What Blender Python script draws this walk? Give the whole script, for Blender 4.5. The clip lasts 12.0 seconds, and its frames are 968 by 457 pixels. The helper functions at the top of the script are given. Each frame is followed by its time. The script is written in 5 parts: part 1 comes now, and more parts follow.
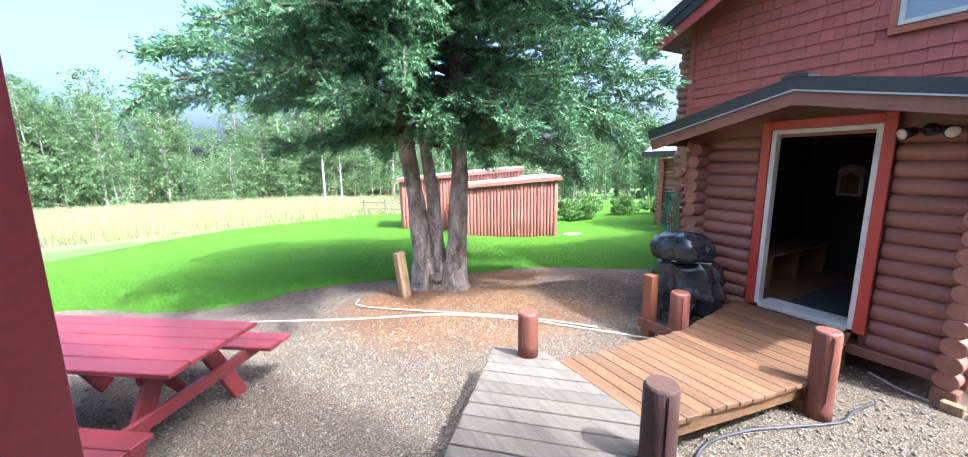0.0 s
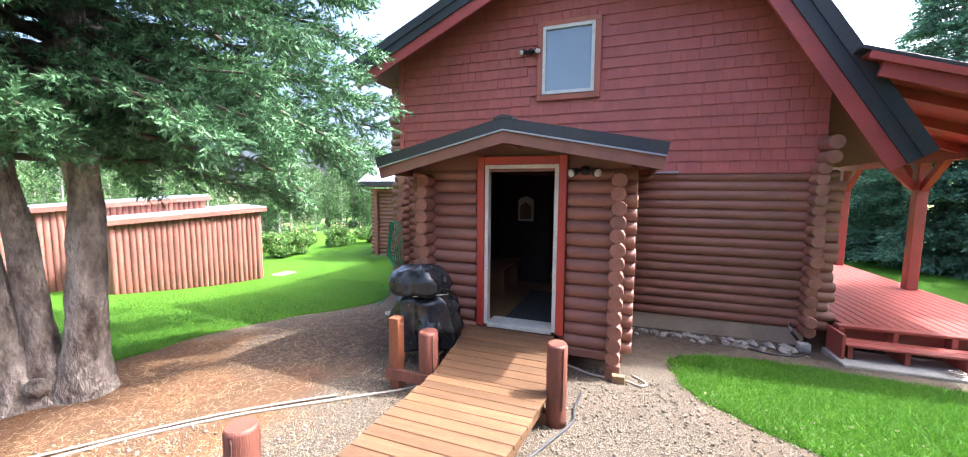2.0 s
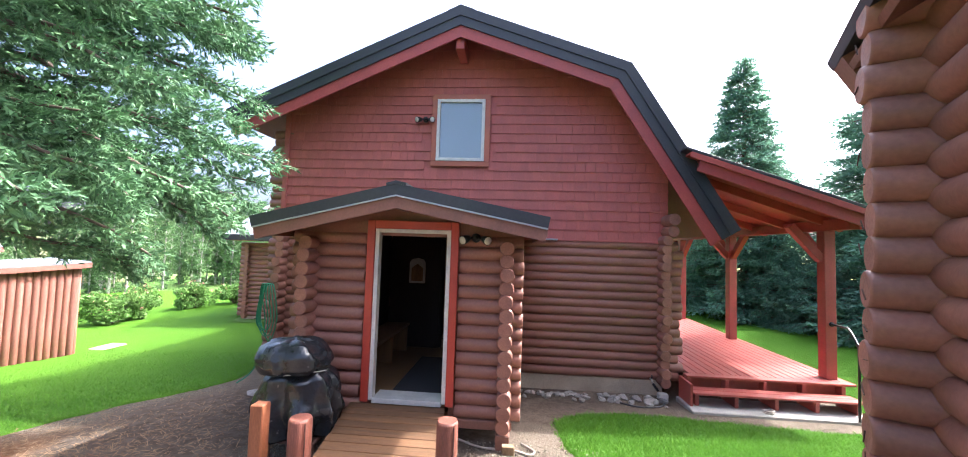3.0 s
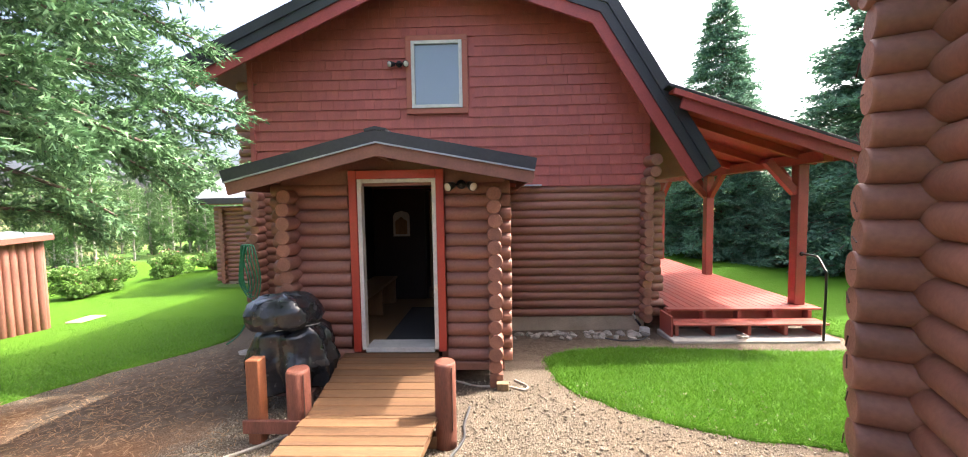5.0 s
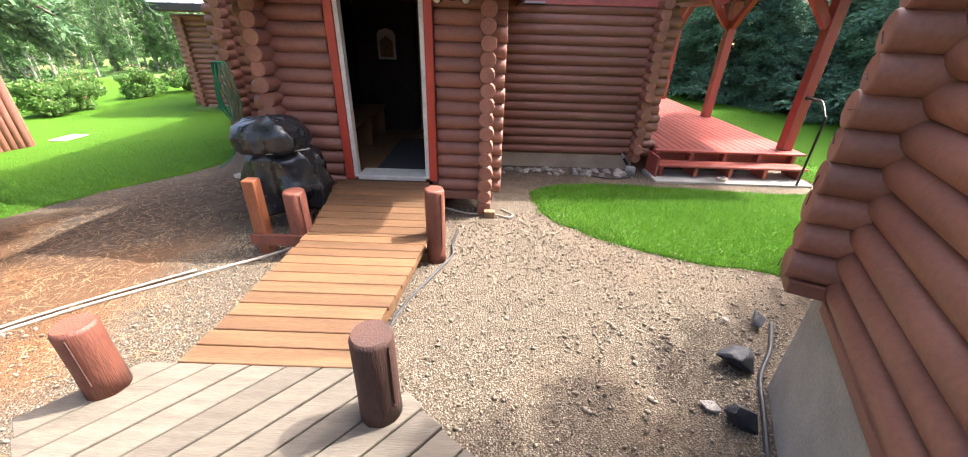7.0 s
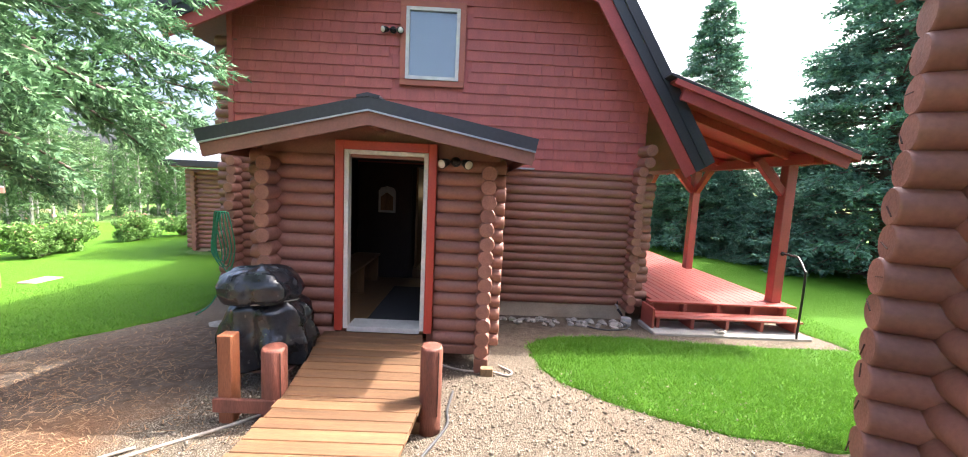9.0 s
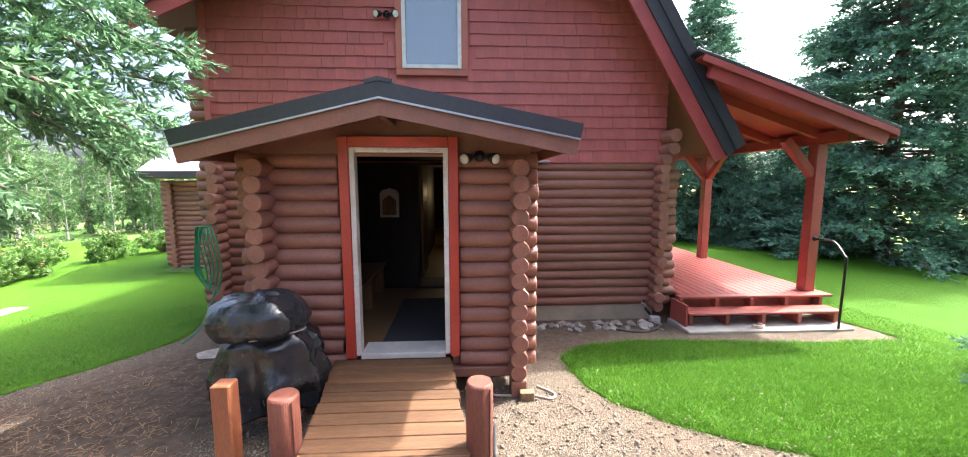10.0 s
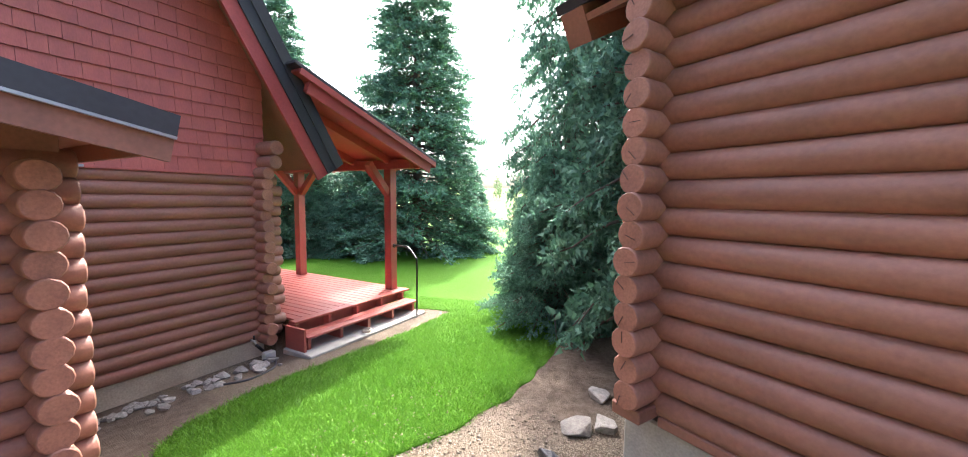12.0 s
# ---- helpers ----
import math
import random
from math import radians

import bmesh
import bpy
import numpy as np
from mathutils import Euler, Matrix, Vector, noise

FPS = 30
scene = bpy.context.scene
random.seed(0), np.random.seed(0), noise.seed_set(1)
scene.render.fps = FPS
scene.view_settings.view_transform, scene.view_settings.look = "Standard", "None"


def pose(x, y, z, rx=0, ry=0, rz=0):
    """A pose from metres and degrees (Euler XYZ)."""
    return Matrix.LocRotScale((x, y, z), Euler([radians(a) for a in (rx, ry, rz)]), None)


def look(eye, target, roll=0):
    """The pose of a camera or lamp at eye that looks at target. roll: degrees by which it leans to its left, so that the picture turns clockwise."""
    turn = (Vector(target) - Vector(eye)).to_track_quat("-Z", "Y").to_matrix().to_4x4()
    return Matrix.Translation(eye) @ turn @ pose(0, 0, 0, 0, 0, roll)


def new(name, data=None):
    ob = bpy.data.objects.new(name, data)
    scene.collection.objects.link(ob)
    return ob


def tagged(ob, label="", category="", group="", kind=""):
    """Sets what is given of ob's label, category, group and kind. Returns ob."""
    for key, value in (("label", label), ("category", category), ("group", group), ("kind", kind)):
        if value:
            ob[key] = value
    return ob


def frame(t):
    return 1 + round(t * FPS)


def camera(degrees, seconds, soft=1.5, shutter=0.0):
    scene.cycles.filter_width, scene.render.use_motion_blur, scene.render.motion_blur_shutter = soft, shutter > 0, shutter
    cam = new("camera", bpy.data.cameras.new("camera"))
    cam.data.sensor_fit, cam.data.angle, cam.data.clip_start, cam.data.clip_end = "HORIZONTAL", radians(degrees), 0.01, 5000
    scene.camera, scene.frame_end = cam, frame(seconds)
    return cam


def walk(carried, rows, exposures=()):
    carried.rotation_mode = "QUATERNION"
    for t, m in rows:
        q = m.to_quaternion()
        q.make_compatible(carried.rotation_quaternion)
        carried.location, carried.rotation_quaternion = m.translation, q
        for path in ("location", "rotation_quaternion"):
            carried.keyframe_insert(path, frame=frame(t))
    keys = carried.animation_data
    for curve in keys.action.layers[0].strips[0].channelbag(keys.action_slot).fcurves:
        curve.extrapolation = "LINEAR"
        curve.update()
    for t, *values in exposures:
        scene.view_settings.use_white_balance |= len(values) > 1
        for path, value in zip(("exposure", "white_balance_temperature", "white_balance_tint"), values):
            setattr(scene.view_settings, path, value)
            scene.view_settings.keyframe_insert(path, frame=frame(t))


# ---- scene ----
cam = camera(102.8, 12.0, soft=1.0)
PATH = [
    (0, (-0.211, -0.093, 2.078), (0.719, 1.645, 1.741), -0.6),
    (0.5, (-0.182, 0.203, 2.043), (0.895, 1.859, 1.731), 0.4),
    (0.8, (-0.052, 0.246, 2.048), (1.229, 1.744, 1.709), 0.7),
    (1, (-0.013, 0.313, 2.061), (1.356, 1.736, 1.741), 0.4),
    (1.5, (0.145, 0.503, 2.024), (1.774, 1.656, 1.882), 2.8),
    (2, (0.223, 0.618, 2.062), (2.088, 1.315, 1.875), 0.5),
    (2.5, (0.225, 0.662, 2.119), (2.205, 0.919, 2.012), -1.3),
    (3, (0.245, 0.629, 2.186), (2.235, 0.795, 2.295), 1.9),
    (3.2, (0.236, 0.616, 2.232), (2.225, 0.739, 2.4), 1.8),
    (4.8, (0.309, 0.705, 2.104), (2.309, 0.732, 2.105), 0.0),
    (5, (0.313, 0.7, 2.08), (2.308, 0.763, 1.957), -0.9),
    (5.5, (0.302, 0.677, 2.062), (2.264, 0.721, 1.678), -0.1),
    (6, (0.3, 0.681, 2.054), (2.207, 0.732, 1.453), 0.7),
    (6.5, (0.302, 0.677, 2.041), (2.132, 0.731, 1.237), 1.2),
    (7, (0.309, 0.671, 2.036), (2.084, 0.687, 1.115), 1.7),
    (7.2, (0.31, 0.671, 2.036), (2.126, 0.676, 1.197), 2.0),
    (8.8, (0.381, 0.772, 2.077), (2.364, 0.706, 1.826), 2.0),
    (9, (0.48, 0.838, 2.066), (2.468, 0.799, 1.85), 2.8),
    (9.5, (0.738, 1.037, 2.044), (2.732, 1.164, 1.96), 2.4),
    (10, (1.086, 1.258, 2.061), (3.07, 1.153, 1.83), -0.1),
    (10.5, (1.426, 1.387, 2.062), (3.332, 0.83, 1.828), 0.6),
    (11, (1.725, 1.352, 2.076), (3.452, 0.361, 1.885), 0.8),
    (11.2, (1.755, 1.372, 2.077), (3.337, 0.155, 1.948), 1.0),
    (11.5, (1.685, 1.356, 2.079), (3.016, -0.129, 1.935), 2.1),
    (12, (1.751, 1.333, 2.104), (2.73, -0.405, 1.952), 0.5),
]
EXPOSURES = [(0.0, 2.56, 5150, 9), (0.5, 2.01, 5200, 8), (1.0, 1.81, 5300, 9), (1.5, 2.63, 5500, 11), (3.0, 2.78, 5700, 11), (5.0, 2.66, 6450, 11), (6.0, 2.72, 6450, 11), (7.0, 2.59, 6200, 11), (9.0, 2.84, 6080, 11), (10.0, 2.82, 5980, 11), (11.0, 3.06, 5980, 11), (12.0, 2.96, 5980, 11)]
walk(cam, [(t, look(eye, target, roll)) for t, eye, target, roll in PATH], EXPOSURES)

# world, sun and sky
SUN = Vector((0.32, -0.68, 1.0)).normalized()
world = bpy.data.worlds.new("world")
scene.world = world
world.use_nodes = True
wn = world.node_tree
sky = wn.nodes.new("ShaderNodeTexSky")
sky.sky_type = "NISHITA"
sky.sun_disc = False
sky.sun_elevation = math.asin(SUN.z)
sky.sun_rotation = math.atan2(SUN.x, SUN.y)
sky.air_density, sky.dust_density, sky.ozone_density = 0.6, 9.0, 1.0
wn.nodes["Background"].inputs["Strength"].default_value = 0.15
wn.links.new(sky.outputs[0], wn.nodes["Background"].inputs[0])
sun = new("sun", bpy.data.lights.new("sun", "SUN"))
sun.data.energy, sun.data.angle, sun.data.color = 1.9, radians(0.6), (1.0, 0.93, 0.82)
sun.matrix_world = look((0, 0, 30), Vector((0, 0, 30)) - SUN)
tagged(sun, "the sun", "sun", kind="structure")


# ---- materials ----
def material(name, base, rough=0.6, metal=0.0, vary=0.25, scale=6.0, fine=60.0, bump=0.15, dist=0.01, stretch=(1, 1, 1), second=None, spread=0.0, coat=0.0, spec=0.5):
    """Paint, wood, stone: two scales of noise in the colour, a fine relief, and a small change from piece to piece."""
    m = bpy.data.materials.new(name)
    m.use_nodes = True
    nt, b = m.node_tree, m.node_tree.nodes["Principled BSDF"]
    N, L = nt.nodes.new, nt.links.new
    tc, mp = N("ShaderNodeTexCoord"), N("ShaderNodeMapping")
    mp.inputs["Scale"].default_value = stretch
    L(tc.outputs["Object"], mp.inputs[0])
    info = N("ShaderNodeObjectInfo")
    add = N("ShaderNodeVectorMath")
    add.operation = "ADD"
    mul = N("ShaderNodeMath")
    mul.operation = "MULTIPLY"
    mul.inputs[1].default_value = 37.0
    L(info.outputs["Random"], mul.inputs[0])
    L(mp.outputs[0], add.inputs[0])
    L(mul.outputs[0], add.inputs[1])
    n1, n2 = N("ShaderNodeTexNoise"), N("ShaderNodeTexNoise")
    for n, s, d in ((n1, scale, 5), (n2, fine, 3)):
        n.inputs["Scale"].default_value, n.inputs["Detail"].default_value = s, d
        L(add.outputs[0], n.inputs[0])
    ramp = N("ShaderNodeMapRange")
    ramp.inputs["From Min"].default_value, ramp.inputs["From Max"].default_value = 0.3, 0.7
    L(n1.outputs[0], ramp.inputs[0])
    mix = N("ShaderNodeMix")
    mix.data_type = "RGBA"
    dark = second or tuple(c * (1 - vary) for c in base)
    mix.inputs[6].default_value, mix.inputs[7].default_value = (*dark, 1), (*base, 1)
    L(ramp.outputs[0], mix.inputs[0])
    hsv = N("ShaderNodeHueSaturation")
    v1 = N("ShaderNodeMapRange")
    v1.inputs["From Min"].default_value, v1.inputs["From Max"].default_value = 0.25, 0.75
    v1.inputs["To Min"].default_value, v1.inputs["To Max"].default_value = 1 - vary * 0.6, 1 + vary * 0.6
    L(n2.outputs[0], v1.inputs[0])
    v2 = N("ShaderNodeMapRange")
    v2.inputs["To Min"].default_value, v2.inputs["To Max"].default_value = 1 - spread, 1 + spread
    L(info.outputs["Random"], v2.inputs[0])
    mm = N("ShaderNodeMath")
    mm.operation = "MULTIPLY"
    L(v1.outputs[0], mm.inputs[0])
    L(v2.outputs[0], mm.inputs[1])
    L(mm.outputs[0], hsv.inputs["Value"])
    L(mix.outputs[2], hsv.inputs["Color"])
    L(hsv.outputs[0], b.inputs["Base Color"])
    r = N("ShaderNodeMapRange")
    r.inputs["To Min"].default_value, r.inputs["To Max"].default_value = max(rough - 0.12, 0.03), min(rough + 0.12, 1)
    L(n1.outputs[0], r.inputs[0])
    L(r.outputs[0], b.inputs["Roughness"])
    b.inputs["Metallic"].default_value = metal
    b.inputs["Coat Weight"].default_value = coat
    b.inputs["Specular IOR Level"].default_value = spec
    if bump:
        bp = N("ShaderNodeBump")
        bp.inputs["Strength"].default_value, bp.inputs["Distance"].default_value = bump, dist
        both = N("ShaderNodeMath")
        both.operation = "ADD"
        L(n1.outputs[0], both.inputs[0])
        L(n2.outputs[0], both.inputs[1])
        L(both.outputs[0], bp.inputs["Height"])
        L(bp.outputs[0], b.inputs["Normal"])
    return m


def leaf_material(name, a, b_, rough=0.55, through_light=0.25, detail=1.3):
    """Leaves, needles and blades: a colour for each island, some light passing through."""
    m = bpy.data.materials.new(name)
    m.use_nodes = True
    nt, b = m.node_tree, m.node_tree.nodes["Principled BSDF"]
    N, L = nt.nodes.new, nt.links.new
    geo, mix = N("ShaderNodeNewGeometry"), N("ShaderNodeMix")
    mix.data_type = "RGBA"
    mix.inputs[6].default_value, mix.inputs[7].default_value = (*a, 1), (*b_, 1)
    noi = N("ShaderNodeTexNoise")
    noi.inputs["Scale"].default_value = detail
    tc = N("ShaderNodeTexCoord")
    L(tc.outputs["Object"], noi.inputs[0])
    av = N("ShaderNodeMath")
    av.operation = "MULTIPLY_ADD"
    av.inputs[1].default_value, av.inputs[2].default_value = 0.6, -0.05
    L(geo.outputs["Random Per Island"], av.inputs[0])
    av2 = N("ShaderNodeMath")
    av2.operation = "MULTIPLY_ADD"
    av2.inputs[1].default_value = 0.5
    L(noi.outputs[0], av2.inputs[0])
    L(av.outputs[0], av2.inputs[2])
    L(av2.outputs[0], mix.inputs[0])
    L(mix.outputs[2], b.inputs["Base Color"])
    b.inputs["Roughness"].default_value = rough
    b.inputs["Specular IOR Level"].default_value = 0.3
    tr = N("ShaderNodeBsdfTranslucent")
    L(mix.outputs[2], tr.inputs["Color"])
    sh = N("ShaderNodeMixShader")
    sh.inputs[0].default_value = through_light
    L(b.outputs[0], sh.inputs[1])
    L(tr.outputs[0], sh.inputs[2])
    L(sh.outputs[0], nt.nodes["Material Output"].inputs["Surface"])
    return m


LOG = material("brown_log_paint", (0.315, 0.138, 0.097), 0.55, vary=0.22, scale=3, fine=40, bump=0.25, dist=0.006, stretch=(1, 1, 1), spread=0.10)
LOG_END = material("log_end_grain", (0.36, 0.158, 0.108), 0.7, vary=0.3, scale=9, fine=70, bump=0.4, dist=0.006, spread=0.12)
SHINGLE = material("red_brown_shingle_paint", (0.46, 0.122, 0.100), 0.65, vary=0.18, scale=8, fine=90, bump=0.3, dist=0.004, stretch=(1, 1, 0.25), spread=0.05)
RED = material("bright_red_trim_paint", (0.46, 0.055, 0.032), 0.45, vary=0.15, scale=5, fine=50, bump=0.08, dist=0.003, spread=0.05)
BARGE = material("barn_red_board_paint", (0.36, 0.062, 0.055), 0.5, vary=0.2, scale=4, fine=40, bump=0.12, dist=0.004, stretch=(0.4, 1, 1), spread=0.06)
ORANGE = material("orange_red_window_trim_paint", (0.45, 0.13, 0.075), 0.5, vary=0.15, scale=5, fine=50, bump=0.1, dist=0.003)
BROWN = material("brown_board_paint", (0.25, 0.108, 0.075), 0.55, vary=0.2, scale=4, fine=45, bump=0.15, dist=0.004)
WHITE = material("worn_white_paint", (0.72, 0.69, 0.63), 0.5, vary=0.2, scale=9, fine=60, bump=0.08, dist=0.002)
BLACKMETAL = material("dark_roof_metal", (0.035, 0.036, 0.042), 0.42, metal=0.0, vary=0.25, scale=2, fine=30, bump=0.04, dist=0.002)
GREYMETAL = material("pale_roof_metal", (0.42, 0.44, 0.47), 0.4, metal=0.6, vary=0.15, scale=2, fine=20, bump=0.04, dist=0.002)
RAMPWOOD = material("new_brown_decking", (0.195, 0.100, 0.047), 0.6, vary=0.45, scale=2.2, fine=26, bump=0.35, dist=0.004, stretch=(9, 0.6, 9), spread=0.22)
GREYWOOD = material("weathered_grey_decking", (0.165, 0.138, 0.108), 0.8, vary=0.35, scale=2.5, fine=30, bump=0.5, dist=0.005, stretch=(9, 0.6, 9), spread=0.16)
POST = material("stained_post_wood", (0.25, 0.085, 0.055), 0.6, vary=0.4, scale=3, fine=40, bump=0.5, dist=0.006, stretch=(3, 3, 0.5), spread=0.15)
POSTDARK = material("dark_weathered_post_wood", (0.105, 0.05, 0.038), 0.75, vary=0.4, scale=3, fine=45, bump=0.6, dist=0.006, stretch=(3, 3, 0.5), spread=0.15)
POSTORANGE = material("orange_stained_post_wood", (0.27, 0.092, 0.040), 0.6, vary=0.3, scale=3, fine=40, bump=0.4, dist=0.005, stretch=(3, 3, 0.5), spread=0.15)
DECK = material("red_deck_paint", (0.40, 0.095, 0.075), 0.38, vary=0.2, scale=3, fine=40, bump=0.12, dist=0.003, stretch=(0.5, 4, 4), spread=0.1)
TABLE = material("faded_maroon_table_paint", (0.20, 0.030, 0.036), 0.45, vary=0.22, scale=3, fine=40, bump=0.15, dist=0.003, spread=0.1)
CONCRETE = material("grey_concrete", (0.40, 0.385, 0.345), 0.85, vary=0.25, scale=4, fine=60, bump=0.4, dist=0.006)
FOUND = material("tan_foundation_concrete", (0.52, 0.43, 0.32), 0.85, vary=0.3, scale=3, fine=50, bump=0.35, dist=0.006)
STONE = material("fieldstone", (0.40, 0.37, 0.33), 0.8, vary=0.4, scale=8, fine=50, bump=0.6, dist=0.01, spread=0.3)
SLATE = material("dark_blue_slate", (0.045, 0.05, 0.062), 0.4, vary=0.4, scale=6, fine=40, bump=0.5, dist=0.01, spread=0.2)
BARK = material("spruce_bark", (0.44, 0.37, 0.31), 0.9, vary=0.5, scale=6, fine=30, bump=1.0, dist=0.05, stretch=(1, 1, 0.5), second=(0.075, 0.05, 0.038))
LIMB = material("grey_twig_bark", (0.15, 0.115, 0.09), 0.9, vary=0.4, scale=8, fine=50, bump=0.5, dist=0.01)
BIRCH = material("pale_aspen_bark", (0.38, 0.37, 0.32), 0.8, vary=0.4, scale=1.2, fine=9, bump=0.2, dist=0.02, second=(0.16, 0.16, 0.13))
STUMPWOOD = material("weathered_tan_wood", (0.36, 0.24, 0.13), 0.85, vary=0.5, scale=4, fine=40, bump=0.6, dist=0.008, stretch=(3, 3, 0.5))
PLASTIC = material("black_plastic_sheet", (0.022, 0.025, 0.030), 0.24, vary=0.3, scale=9, fine=30, bump=0.35, dist=0.012, spec=0.6)
BLACKIRON = material("black_iron_paint", (0.012, 0.012, 0.013), 0.4, vary=0.2, bump=0.05)
# one near-black colour for the linings, ceilings and hall walls behind the doorway
NEARBLACK = material("near_black_interior", (0.032, 0.023, 0.018), 0.7, vary=0.4, scale=3, fine=30, bump=0.2, stretch=(1, 1, 0.3))
TANWOOD = material("interior_pine", (0.26, 0.155, 0.07), 0.5, vary=0.25, scale=3, fine=30, bump=0.1, stretch=(3, 3, 0.4))
MAT = material("dark_grey_doormat", (0.045, 0.047, 0.05), 0.95, vary=0.4, scale=20, fine=160, bump=0.6, dist=0.006)
GREENHOSE = material("green_garden_hose", (0.02, 0.21, 0.105), 0.4, vary=0.15, bump=0.05)
GREYHOSE = material("dusty_grey_hose", (0.46, 0.40, 0.33), 0.6, vary=0.25, scale=6, bump=0.1)
DARKHOSE = material("black_rubber_hose", (0.05, 0.05, 0.055), 0.5, vary=0.25, scale=6, bump=0.1)
PALE = material("pale_plastic", (0.62, 0.60, 0.55), 0.5, vary=0.2, bump=0.05)
LAMPGLASS = material("pale_lamp_glass", (0.72, 0.68, 0.58), 0.15, vary=0.1, bump=0.0, coat=0.5)
GLASS = bpy.data.materials.new("window_glass")
GLASS.use_nodes = True
_g = GLASS.node_tree.nodes["Principled BSDF"]
_g.inputs["Base Color"].default_value = (0.9, 0.95, 0.96, 1)
_g.inputs["Roughness"].default_value, _g.inputs["Transmission Weight"].default_value, _g.inputs["IOR"].default_value = 0.015, 1.0, 1.6
BLIND = material("pale_window_blind", (0.42, 0.48, 0.52), 0.6, vary=0.06, bump=0.02)
WARM = bpy.data.materials.new("lit_lamp_shade")
WARM.use_nodes = True
_w = WARM.node_tree.nodes["Principled BSDF"]
_w.inputs["Base Color"].default_value = (0.9, 0.6, 0.2, 1)
_w.inputs["Emission Color"].default_value, _w.inputs["Emission Strength"].default_value = (1.0, 0.5, 0.1, 1), 0.16

NEEDLE = leaf_material("spruce_needles", (0.031, 0.086, 0.043), (0.21, 0.385, 0.175), through_light=0.18, detail=5.0)
NEEDLE_BLUE = leaf_material("blue_spruce_needles", (0.050, 0.128, 0.088), (0.215, 0.385, 0.255), through_light=0.36, detail=3.0)
LEAF = leaf_material("aspen_leaves", (0.085, 0.155, 0.066), (0.19, 0.285, 0.125), through_light=0.5)
LEAF_BUSH = leaf_material("bush_leaves", (0.07, 0.16, 0.03), (0.22, 0.36, 0.10), through_light=0.35)
POPLAR = leaf_material("young_poplar_leaves", (0.075, 0.15, 0.06), (0.18, 0.29, 0.11), through_light=0.4)
BLADE = leaf_material("lawn_blades", (0.058, 0.175, 0.010), (0.15, 0.32, 0.028), through_light=0.4)
STRAW = leaf_material("dry_meadow_blades", (0.19, 0.215, 0.085), (0.36, 0.34, 0.18), through_light=0.3)
FLOWER = leaf_material("pink_blossom", (0.55, 0.22, 0.18), (0.7, 0.4, 0.3))


# ---- builders ----
WHERE = {}


def thing(name, loc, label, category, group="", kind=""):
    ob = new(name)
    ob.location = loc
    ob.empty_display_size = 0.1
    WHERE[ob.name] = Vector(loc)
    return tagged(ob, label, category, group, kind)


def place(name, me, parent, at, label="", rot=None):
    ob = new(name, me)
    m = Matrix.Translation(Vector(at) - (WHERE[parent.name] if parent else Vector()))
    if rot is not None:
        m = m @ rot.to_4x4()
    ob.matrix_local = m
    WHERE[ob.name] = Vector(at)
    if parent:
        ob.parent = parent
        ob.matrix_parent_inverse = Matrix()
    return tagged(ob, label)


def finish(bm, mat, smooth=False):
    me = bpy.data.meshes.new("mesh")
    bm.normal_update()
    bm.to_mesh(me)
    bm.free()
    for m in mat if isinstance(mat, (list, tuple)) else [mat]:
        me.materials.append(m)
    if smooth:
        me.shade_smooth()
    return me


def part(name, bm, mat, parent=None, label="", smooth=False):
    """One mesh object, built at its place in the world, under a thing or a part."""
    o = WHERE[parent.name] if parent else Vector()
    bmesh.ops.translate(bm, verts=bm.verts, vec=-o)
    ob = new(name, finish(bm, mat, smooth))
    WHERE[ob.name] = o
    if parent:
        ob.parent = parent
        ob.matrix_parent_inverse = Matrix()
    return tagged(ob, label)


def raw(name, v, f, mat, parent=None, label="", smooth=False):
    me = bpy.data.meshes.new("mesh")
    o = np.array(WHERE[parent.name] if parent else (0, 0, 0))
    me.from_pydata((np.asarray(v, float) - o).tolist(), [], [list(map(int, q)) for q in f])
    me.materials.append(mat)
    if smooth:
        me.shade_smooth()
    ob = new(name, me)
    WHERE[ob.name] = Vector(o)
    if parent:
        ob.parent = parent
        ob.matrix_parent_inverse = Matrix()
    return tagged(ob, label)


def tris(v, mat, n=3):
    """A mesh of loose triangles (or quads) from an array of corners."""
    v = np.asarray(v, np.float32).reshape(-1, 3)
    k = len(v) // n
    me = bpy.data.meshes.new("mesh")
    me.vertices.add(len(v))
    me.vertices.foreach_set("co", v.ravel())
    me.loops.add(len(v))
    me.loops.foreach_set("vertex_index", np.arange(len(v), dtype=np.int32))
    me.polygons.add(k)
    me.polygons.foreach_set("loop_start", np.arange(0, len(v), n, dtype=np.int32))
    me.update(calc_edges=True)
    me.materials.append(mat)
    return me


def box(x0, x1, y0, y1, z0, z1, bevel=0.006, bm=None):
    bm = bm or bmesh.new()
    m = Matrix.LocRotScale(((x0 + x1) / 2, (y0 + y1) / 2, (z0 + z1) / 2), None, (abs(x1 - x0), abs(y1 - y0), abs(z1 - z0)))
    made = bmesh.ops.create_cube(bm, size=1, matrix=m)
    if bevel:
        edges = {e for v in made["verts"] for e in v.link_edges}
        bmesh.ops.bevel(bm, geom=list(edges), offset=bevel, segments=1, affect="EDGES")
    return bm


